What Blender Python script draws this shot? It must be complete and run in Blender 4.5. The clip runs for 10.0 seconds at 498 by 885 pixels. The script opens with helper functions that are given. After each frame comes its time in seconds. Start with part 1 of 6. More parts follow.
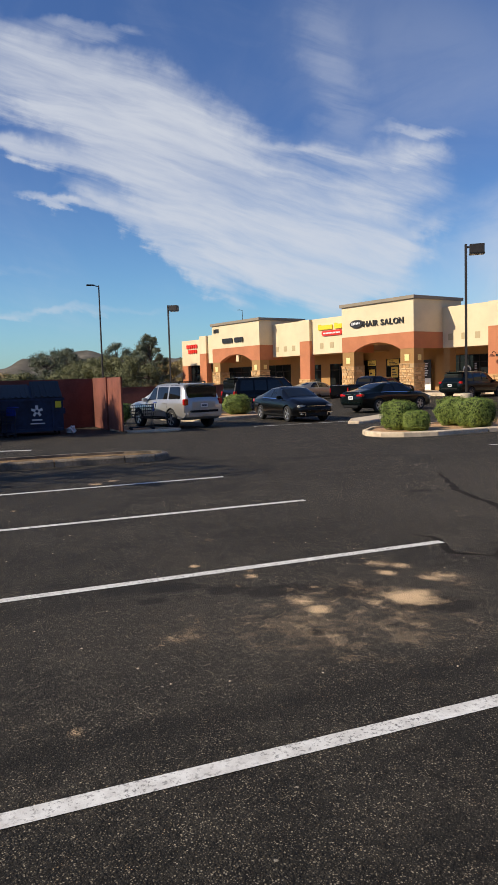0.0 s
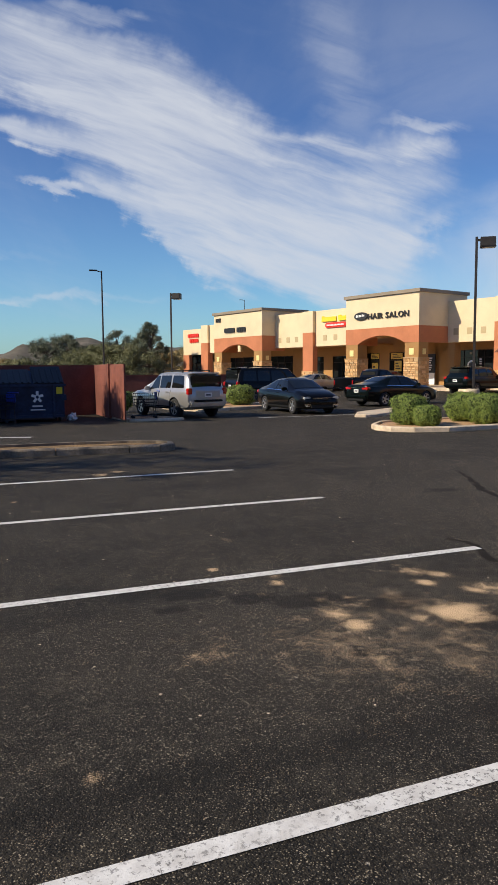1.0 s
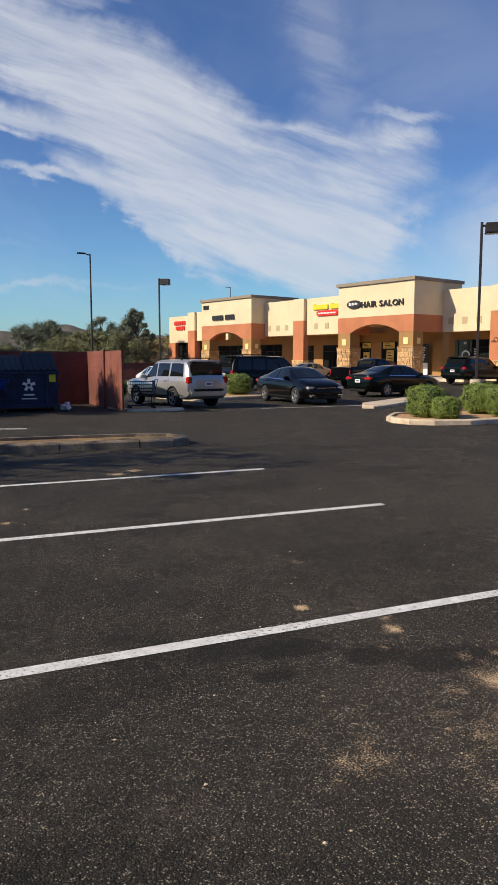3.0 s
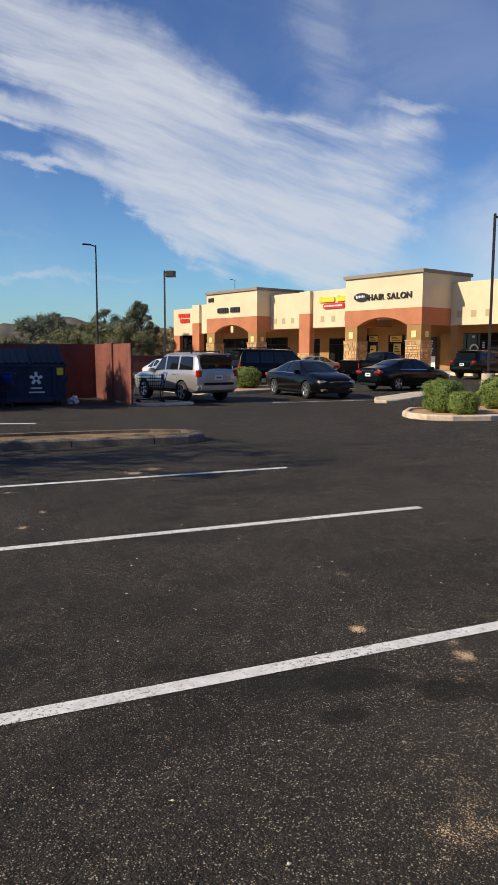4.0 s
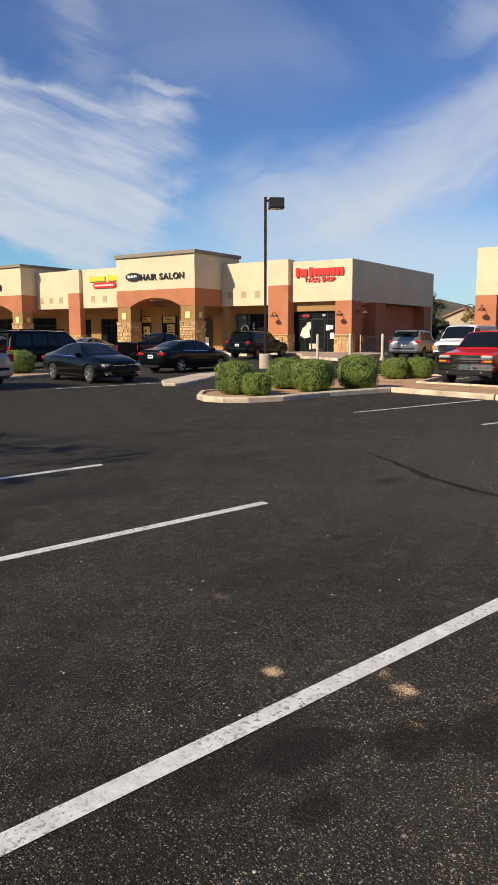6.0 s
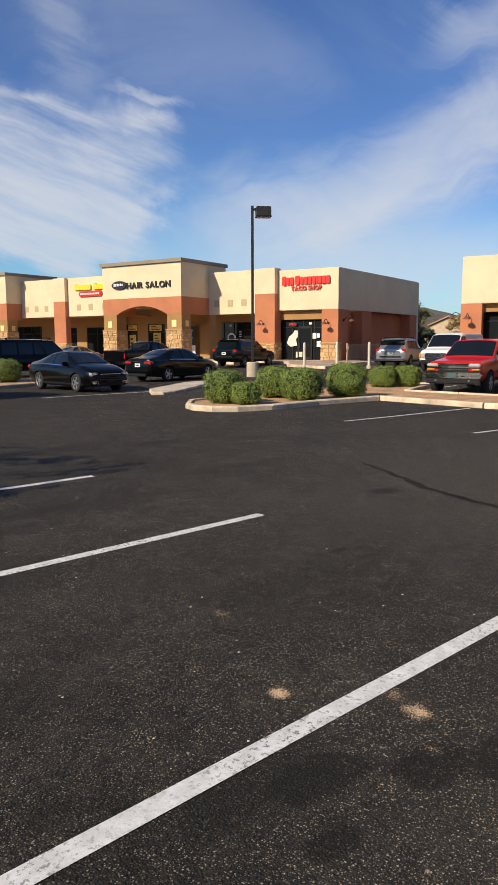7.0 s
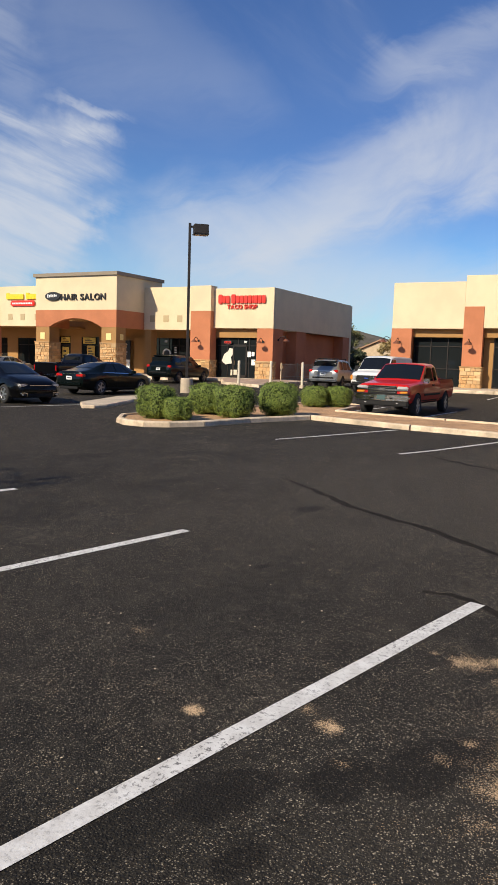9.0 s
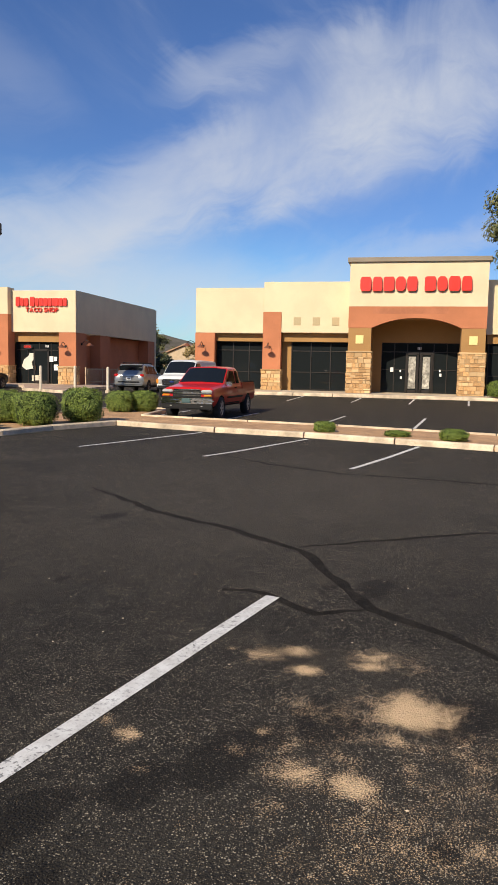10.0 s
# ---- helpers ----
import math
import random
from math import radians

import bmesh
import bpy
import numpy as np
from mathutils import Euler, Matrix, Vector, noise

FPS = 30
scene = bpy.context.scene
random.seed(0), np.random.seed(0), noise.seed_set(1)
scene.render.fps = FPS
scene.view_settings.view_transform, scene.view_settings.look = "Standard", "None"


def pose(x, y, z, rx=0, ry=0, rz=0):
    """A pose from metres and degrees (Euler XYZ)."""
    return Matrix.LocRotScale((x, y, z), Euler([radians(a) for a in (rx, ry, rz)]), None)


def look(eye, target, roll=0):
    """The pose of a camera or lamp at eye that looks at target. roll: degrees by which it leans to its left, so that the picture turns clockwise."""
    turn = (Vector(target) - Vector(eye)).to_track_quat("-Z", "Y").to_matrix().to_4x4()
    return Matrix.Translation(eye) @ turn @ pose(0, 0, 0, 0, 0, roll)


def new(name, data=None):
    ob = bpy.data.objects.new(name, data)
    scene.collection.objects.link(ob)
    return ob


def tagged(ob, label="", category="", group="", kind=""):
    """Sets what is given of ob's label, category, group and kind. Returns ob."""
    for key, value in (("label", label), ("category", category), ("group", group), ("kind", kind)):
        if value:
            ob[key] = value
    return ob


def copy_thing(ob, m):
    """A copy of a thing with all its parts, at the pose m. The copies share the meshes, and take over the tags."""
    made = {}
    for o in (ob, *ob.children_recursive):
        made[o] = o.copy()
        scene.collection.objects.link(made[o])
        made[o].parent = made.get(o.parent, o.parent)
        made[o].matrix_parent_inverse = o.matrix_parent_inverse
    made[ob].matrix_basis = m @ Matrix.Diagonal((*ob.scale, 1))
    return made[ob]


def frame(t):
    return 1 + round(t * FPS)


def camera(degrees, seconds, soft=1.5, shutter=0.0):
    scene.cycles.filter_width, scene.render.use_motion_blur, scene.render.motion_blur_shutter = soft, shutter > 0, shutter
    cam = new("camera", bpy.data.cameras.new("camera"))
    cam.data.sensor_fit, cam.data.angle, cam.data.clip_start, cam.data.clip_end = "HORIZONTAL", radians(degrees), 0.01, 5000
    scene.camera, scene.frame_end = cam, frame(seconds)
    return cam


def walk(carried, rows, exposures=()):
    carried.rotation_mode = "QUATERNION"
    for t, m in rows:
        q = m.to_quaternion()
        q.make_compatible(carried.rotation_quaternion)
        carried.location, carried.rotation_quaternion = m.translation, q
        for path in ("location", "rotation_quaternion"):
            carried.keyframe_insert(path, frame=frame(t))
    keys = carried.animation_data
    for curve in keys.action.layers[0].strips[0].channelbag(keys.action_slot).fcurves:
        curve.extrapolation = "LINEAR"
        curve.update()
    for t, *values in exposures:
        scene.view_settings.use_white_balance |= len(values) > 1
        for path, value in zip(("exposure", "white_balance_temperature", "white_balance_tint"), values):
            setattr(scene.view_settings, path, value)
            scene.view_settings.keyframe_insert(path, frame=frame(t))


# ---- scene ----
cam = camera(38.2, 10.0)
PATH = [
    (0, (-1.162, -0.327, 1.683), (0.014, 1.282, 1.512), -1.7),
    (0.5, (-1.055, -0.023, 1.645), (0.107, 1.595, 1.467), -1.5),
    (1, (-1.022, 0.276, 1.657), (0.157, 1.879, 1.461), -0.4),
    (1.5, (-1.016, 0.669, 1.67), (0.269, 2.194, 1.523), -0.0),
    (2, (-0.986, 1.012, 1.648), (0.21, 2.608, 1.507), -1.3),
    (2.5, (-0.937, 1.434, 1.629), (0.237, 3.046, 1.476), -0.5),
    (2.7, (-0.896, 1.592, 1.634), (0.319, 3.17, 1.447), -0.7),
    (3.8, (-0.882, 2.215, 1.64), (0.325, 3.787, 1.37), 1.1),
    (4, (-0.833, 2.341, 1.647), (0.381, 3.91, 1.401), 0.2),
    (4.5, (-0.815, 2.718, 1.665), (0.505, 4.21, 1.489), -1.2),
    (5, (-0.69, 2.989, 1.646), (0.797, 4.31, 1.436), 0.1),
    (5.5, (-0.609, 3.23, 1.698), (1.028, 4.355, 1.467), 1.0),
    (5.7, (-0.654, 3.317, 1.675), (0.975, 4.438, 1.38), 0.2),
    (7, (-0.612, 3.56, 1.692), (1.052, 4.636, 1.416), -0.2),
    (7.5, (-0.594, 3.544, 1.682), (1.069, 4.617, 1.394), -0.2),
    (8, (-0.604, 3.527, 1.69), (1.068, 4.585, 1.4), -0.4),
    (8.5, (-0.605, 3.526, 1.69), (1.096, 4.549, 1.442), 1.2),
    (9, (-0.587, 3.5, 1.683), (1.174, 4.42, 1.457), 1.8),
    (9.5, (-0.576, 3.45, 1.697), (1.295, 4.124, 1.48), 2.5),
    (10, (-0.586, 3.388, 1.704), (1.356, 3.818, 1.502), 1.2),
]
walk(cam, [(t, look(eye, target, roll)) for t, eye, target, roll in PATH])

# ---- world and sun ----
SUN_EL, SUN_AZ = radians(33), radians(17)      # sun stands over -x, turned towards +y
to_sun = Vector((-math.cos(SUN_EL) * math.cos(SUN_AZ), math.cos(SUN_EL) * math.sin(SUN_AZ), math.sin(SUN_EL)))
sun = new("sun", bpy.data.lights.new("sun", "SUN"))
sun.data.energy, sun.data.angle, sun.data.color = 5.3, radians(0.6), (1.0, 0.87, 0.67)
sun.matrix_world = look(to_sun * 50, (0, 0, 0))


class Tree:
    """Short ways to add shader nodes."""

    def __init__(self, tree):
        self.t = tree

    def add(self, kind, **kw):
        n = self.t.nodes.new(kind)
        for k, v in kw.items():
            if k.startswith("i_"):
                n.inputs[k[2:].replace("_", " ")].default_value = v
            else:
                setattr(n, k, v)
        return n

    def link(self, a, b):
        self.t.links.new(a, b)

    def val(self, op, a, b=0.0, c=0.0, clamp=False):
        n = self.add("ShaderNodeMath", operation=op, use_clamp=clamp)
        for k, v in enumerate((a, b, c)):
            if isinstance(v, (int, float)):
                n.inputs[k].default_value = v
            else:
                self.link(v, n.inputs[k])
        return n.outputs[0]

    def vec(self, op, a, b):
        n = self.add("ShaderNodeVectorMath", operation=op)
        for k, v in enumerate((a, b)):
            if isinstance(v, (tuple, list)):
                n.inputs[k].default_value = v
            else:
                self.link(v, n.inputs[k])
        return n.outputs["Value"] if op in ("DOT_PRODUCT", "LENGTH") else n.outputs["Vector"]

    def noise(self, vector, scale, detail=4.0, rough=0.55, warp=0.0):
        n = self.add("ShaderNodeTexNoise", i_Scale=scale, i_Detail=detail, i_Roughness=rough, i_Distortion=warp)
        self.link(vector, n.inputs["Vector"])
        return n.outputs["Fac"]

    def step(self, v, lo, hi, a=0.0, b=1.0):
        n = self.add("ShaderNodeMapRange", interpolation_type="SMOOTHSTEP")
        self.link(v, n.inputs[0])
        for k, x in enumerate((lo, hi, a, b)):
            n.inputs[k + 1].default_value = x
        return n.outputs[0]

    def mix(self, f, a, b, mode="MIX"):
        n = self.add("ShaderNodeMix", data_type="RGBA", blend_type=mode)
        for k, v in ((0, f), (6, a), (7, b)):
            if isinstance(v, (int, float)):
                n.inputs[k].default_value = v
            elif isinstance(v, (tuple, list)):
                n.inputs[k].default_value = (*v[:3], 1)
            else:
                self.link(v, n.inputs[k])
        return n.outputs[2]

    def xyz(self, x, y, z=0.0):
        n = self.add("ShaderNodeCombineXYZ")
        for k, v in enumerate((x, y, z)):
            if isinstance(v, (int, float)):
                n.inputs[k].default_value = v
            else:
                self.link(v, n.inputs[k])
        return n.outputs[0]


world = bpy.data.worlds.new("sky")
scene.world = world
world.use_nodes = True
world.node_tree.nodes.clear()
w = Tree(world.node_tree)
sky = w.add("ShaderNodeTexSky", sky_type="NISHITA", sun_disc=False, sun_elevation=SUN_EL, sun_rotation=math.atan2(to_sun.x, to_sun.y), air_density=1.0, dust_density=0.6, ozone_density=2.2)
# wind-drawn cirrus, in a chart of the sky spread round the heading AHEAD (units: tangents)
AHEAD = Vector((math.sin(radians(36.2)), math.cos(radians(36.2)), 0))
SIDE = Vector((AHEAD.y, -AHEAD.x, 0))
way = w.vec("NORMALIZE", w.add("ShaderNodeTexCoord").outputs["Generated"], (0, 0, 0))
fwd = w.val("MAXIMUM", w.vec("DOT_PRODUCT", way, tuple(AHEAD)), 0.12)
cu = w.val("DIVIDE", w.vec("DOT_PRODUCT", way, tuple(SIDE)), fwd)
cv = w.val("DIVIDE", w.vec("DOT_PRODUCT", way, (0, 0, 1)), fwd)
chart = w.xyz(cu, cv)
warp = w.val("SUBTRACT", w.noise(chart, 5.0, 3.0), 0.5)
fine = w.val("SUBTRACT", w.noise(chart, 16.0, 4.0), 0.5)


def spread(u, v, angle, along, across):
    """Streak noise, drawn out along a slope."""
    a = radians(angle)
    p = w.val("ADD", w.val("MULTIPLY", u, math.cos(a)), w.val("MULTIPLY", v, math.sin(a)))
    q = w.val("ADD", w.val("MULTIPLY", u, -math.sin(a)), w.val("MULTIPLY", v, math.cos(a)))
    return w.noise(w.xyz(w.val("MULTIPLY", p, along), w.val("ADD", w.val("MULTIPLY", q, across), w.val("MULTIPLY", warp, 0.9))), 1.0, 7.0, 0.6, 0.5)


# cloud banks: centre, slope in degrees, half-length, half-width, thickness
WEDGE = [(-0.229, 0.402, -19, 0.247, 0.07, 1.0), (-0.096, 0.317, -26, 0.196, 0.078, 1), (-0.008, 0.226, -41, 0.175, 0.067, 1), (0.12, 0.195, -10, 0.13, 0.085, 1), (0.165, 0.15, 0, 0.085, 0.05, 1), (-0.279, 0.314, -18, 0.121, 0.019, 0.95), (-0.256, 0.25, -15, 0.057, 0.009, 0.8), (-0.15, 0.221, -29, 0.122, 0.021, 0.85), (-0.071, 0.16, -43, 0.095, 0.025, 0.85), (0.129, 0.146, -7, 0.089, 0.036, 0.9), (-0.188, 0.474, -9, 0.082, 0.012, 0.45), (-0.10, 0.245, -33, 0.15, 0.035, 0.8), (0.03, 0.16, -25, 0.13, 0.05, 0.85), (0.20, 0.165, 40, 0.07, 0.03, 0.5)]
WISPS = [(0.131, 0.263, -9, 0.13, 0.046, 0.5), (0.102, 0.306, -7, 0.13, 0.01, 0.6), (0.123, 0.406, -76, 0.12, 0.04, 0.26), (0.225, 0.301, -9, 0.047, 0.018, 0.95), (0.235, 0.329, -6, 0.046, 0.007, 0.7), (0.219, 0.262, -7, 0.054, 0.021, 0.5), (0.238, 0.196, 28, 0.046, 0.012, 0.45), (-0.229, 0.105, -1, 0.109, 0.005, 0.4), (-0.326, 0.101, -2, 0.035, 0.004, 0.45), (-0.307, 0.153, -2, 0.046, 0.006, 0.25)]
VEIL = [(0.247, 0.417, -21, 0.19, 0.12, 0.20), (0.95, 0.13, 3, 0.65, 0.07, 0.45), (0.56, 0.12, 5, 0.34, 0.09, 0.5), (0.478, 0.201, 15, 0.249, 0.066, 0.66), (0.728, 0.301, 23, 0.295, 0.072, 0.62), (1.098, 0.464, 26, 0.451, 0.092, 0.66), (1.522, 0.66, 25, 0.586, 0.148, 0.68), (0.846, 0.541, 32, 0.18, 0.046, 0.42), (0.438, 0.401, -15, 0.09, 0.06, 0.12), (1.505, 0.309, 14, 0.582, 0.047, 0.4), (1.03, 0.542, 33, 0.354, 0.06, 0.38), (1.3, 0.728, 25, 0.463, 0.064, 0.38)]


def banks(rows, at, outer, inner):
    """The banks laid over one another, each fading from inner to outer."""
    clear = 1.0
    for x, y, slope, along, across, thick in rows:
        n = w.add("ShaderNodeMapping", vector_type="TEXTURE", i_Location=(x, y, 0), i_Rotation=(0, 0, radians(slope)), i_Scale=(along, across, 1))
        w.link(at, n.inputs["Vector"])
        d = w.step(w.vec("LENGTH", n.outputs[0], (0, 0, 0)), inner, outer, 1.0 - thick, 1.0)
        clear = w.val("MULTIPLY", d, clear)
    return w.val("SUBTRACT", 1.0, clear)


frizz = w.val("SUBTRACT", w.noise(chart, 38.0, 4.0, 0.6), 0.5)
streak = spread(cu, cv, -17, 3.0, 22.0)
streak2 = spread(cu, cv, -20, 6.0, 48.0)
soft = w.noise(chart, 3.2, 6.0, 0.58, 0.8)
soft2 = spread(cu, cv, 20, 2.6, 9.0)
grain = w.val("ADD", w.val("MULTIPLY", streak, 0.62), w.val("MULTIPLY", streak2, 0.38))
ripple = w.val("SUBTRACT", grain, 0.5)
drift = w.xyz(w.val("ADD", cu, w.val("ADD", w.val("MULTIPLY", warp, 0.09), w.val("MULTIPLY", frizz, 0.05))), w.val("ADD", w.val("ADD", cv, w.val("MULTIPLY", fine, 0.05)), w.val("MULTIPLY", ripple, 0.05)))
m1 = w.val("ADD", banks(WEDGE, drift, 1.5, 0.25), w.val("MULTIPLY", ripple, 1.25))
d1 = w.val("MULTIPLY", w.step(m1, 0.22, 1.08), w.step(w.val("ADD", w.val("MULTIPLY", grain, 0.7), w.val("MULTIPLY", soft, 0.3)), 0.34, 0.64, 0.62, 0.97))
m2 = w.val("MULTIPLY", banks(WISPS, drift, 1.6, 0.1), w.step(grain, 0.36, 0.64, 0.15, 1.2))
d2 = w.val("MULTIPLY", m2, 0.88)
slow = w.xyz(w.val("ADD", cu, w.val("MULTIPLY", w.val("SUBTRACT", soft, 0.5), 0.30)), w.val("ADD", cv, w.val("MULTIPLY", w.val("SUBTRACT", soft2, 0.5), 0.16)))
d3 = w.val("MULTIPLY", banks(VEIL, slow, 1.45, 0.2), w.step(w.val("ADD", w.val("MULTIPLY", soft2, 0.6), w.val("MULTIPLY", soft, 0.4)), 0.28, 0.66, 0.5, 1.12))
thin = w.val("MULTIPLY", w.step(soft, 0.42, 0.8, 0.0, 0.30), w.step(grain, 0.45, 0.75, 0.3, 1.0))
open_sky = w.val("MULTIPLY", w.val("SUBTRACT", 1.0, d1), w.val("SUBTRACT", 1.0, d2))
cover = w.val("SUBTRACT", 1.0, w.val("MULTIPLY", open_sky, w.val("SUBTRACT", 1.0, w.val("MAXIMUM", d3, thin))), clamp=True)
SKY = 0.083
haze = w.mix(w.step(cv, 0.02, 0.36), (0.86, 1.30, 1.62), (0.69, 0.925, 1.37))
blue = w.mix(1.0, sky.outputs[0], haze, "MULTIPLY")
tint = w.mix(w.val("MULTIPLY", cover, 0.95), blue, (7.8, 8.2, 9.0))
bg = w.add("ShaderNodeBackground", i_Strength=SKY)
w.link(tint, bg.inputs["Color"])
w.link(bg.outputs[0], w.add("ShaderNodeOutputWorld").inputs[0])

# ---- materials ----


def material(name, colour, rough=0.6, metal=0.0, **kw):
    """grain: (scale, amount); stain: (scale, amount); bump: (scale, depth); each: brightness change from piece to piece."""
    m = bpy.data.materials.new(name)
    m.use_nodes = True
    t = Tree(m.node_tree)
    b = m.node_tree.nodes["Principled BSDF"]
    b.inputs["Roughness"].default_value, b.inputs["Metallic"].default_value = rough, metal
    for k, v in kw.get("set", {}).items():
        b.inputs[k].default_value = v
    pos = t.add("ShaderNodeTexCoord").outputs["Object"]
    if kw.get("world_space", True):
        pos = t.add("ShaderNodeNewGeometry").outputs["Position"]
    out = t.mix(0.0, colour, colour)
    for key in ("grain", "stain"):
        if key in kw:
            scale, amount = kw[key]
            f = t.noise(pos, scale, 5.0, 0.6)
            g = t.step(f, 0.3, 0.7, 1 - amount, 1 + amount)
            out = t.mix(1.0, out, t.xyz(g, g, g), "MULTIPLY")
    if "each" in kw:
        r = t.add("ShaderNodeObjectInfo").outputs["Random"]
        g = t.step(r, 0.0, 1.0, 1 - kw["each"], 1 + kw["each"])
        out = t.mix(1.0, out, t.xyz(g, g, g), "MULTIPLY")
        if "other" in kw:
            out = t.mix(t.step(t.val("FRACT", t.val("MULTIPLY", r, 7.3)), 0.3, 0.9), out, t.mix(1.0, kw["other"], t.xyz(g, g, g), "MULTIPLY"))
    if "island" in kw:
        r = t.add("ShaderNodeNewGeometry").outputs["Random Per Island"]
        out = t.mix(t.step(r, 0.1, 0.95), out, kw["island"])
    t.link(out, b.inputs["Base Color"])
    if "bump" in kw:
        scale, depth = kw["bump"]
        n = t.add("ShaderNodeBump", i_Strength=0.6, i_Distance=depth)
        t.link(t.noise(pos, scale, 4.0, 0.65), n.inputs["Height"])
        t.link(n.outputs[0], b.inputs["Normal"])
    return m


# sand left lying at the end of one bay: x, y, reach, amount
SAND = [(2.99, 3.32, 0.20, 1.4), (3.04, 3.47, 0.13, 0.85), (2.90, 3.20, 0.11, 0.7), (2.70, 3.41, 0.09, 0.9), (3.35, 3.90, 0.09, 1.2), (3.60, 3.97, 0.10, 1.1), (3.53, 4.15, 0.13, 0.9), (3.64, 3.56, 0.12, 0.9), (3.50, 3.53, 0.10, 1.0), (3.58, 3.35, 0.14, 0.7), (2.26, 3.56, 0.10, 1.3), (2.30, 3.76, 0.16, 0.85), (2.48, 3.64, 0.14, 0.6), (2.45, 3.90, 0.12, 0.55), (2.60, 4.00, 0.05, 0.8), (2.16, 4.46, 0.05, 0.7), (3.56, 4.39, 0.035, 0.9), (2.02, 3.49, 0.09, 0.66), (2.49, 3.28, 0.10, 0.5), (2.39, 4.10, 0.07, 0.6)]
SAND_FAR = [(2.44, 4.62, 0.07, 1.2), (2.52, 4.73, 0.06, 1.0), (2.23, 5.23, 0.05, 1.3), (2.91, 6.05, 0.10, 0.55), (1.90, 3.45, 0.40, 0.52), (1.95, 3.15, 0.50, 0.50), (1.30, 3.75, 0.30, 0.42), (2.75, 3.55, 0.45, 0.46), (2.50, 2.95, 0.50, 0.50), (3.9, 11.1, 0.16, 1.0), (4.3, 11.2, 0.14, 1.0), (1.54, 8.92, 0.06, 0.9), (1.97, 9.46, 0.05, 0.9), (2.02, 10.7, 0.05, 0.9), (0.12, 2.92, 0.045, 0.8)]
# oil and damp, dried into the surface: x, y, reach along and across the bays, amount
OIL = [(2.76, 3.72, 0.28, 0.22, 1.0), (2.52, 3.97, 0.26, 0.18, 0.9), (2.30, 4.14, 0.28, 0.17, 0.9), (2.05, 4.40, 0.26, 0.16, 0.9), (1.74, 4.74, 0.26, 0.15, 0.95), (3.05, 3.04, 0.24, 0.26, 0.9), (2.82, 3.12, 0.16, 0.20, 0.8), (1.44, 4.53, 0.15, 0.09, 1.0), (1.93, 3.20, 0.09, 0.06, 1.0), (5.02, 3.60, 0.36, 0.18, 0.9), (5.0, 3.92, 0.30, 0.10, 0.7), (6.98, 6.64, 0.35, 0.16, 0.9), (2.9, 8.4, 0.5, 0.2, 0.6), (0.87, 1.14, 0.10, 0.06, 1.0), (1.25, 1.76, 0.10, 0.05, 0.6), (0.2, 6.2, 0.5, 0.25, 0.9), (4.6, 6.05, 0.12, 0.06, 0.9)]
# long soft-edged darker bands, in the same columns
DARK_BANDS = [(-0.14, 2.80, 0.75, 0.20, 0.62), (0.49, 2.66, 0.75, 0.18, 0.6), (1.25, 2.46, 0.75, 0.18, 0.58), (2.25, 2.23, 0.8, 0.18, 0.6), (3.2, 2.0, 0.8, 0.18, 0.5), (0.5, 4.9, 1.2, 0.30, 0.5), (4.2, 9.2, 1.4, 0.35, 0.55), (9.0, 11.5, 1.6, 0.35, 0.6), (7.5, 9.0, 1.8, 0.35, 0.5), (6.5, 12.6, 2.2, 0.45, 0.6), (1.5, 5.0, 0.7, 0.3, 0.6)]


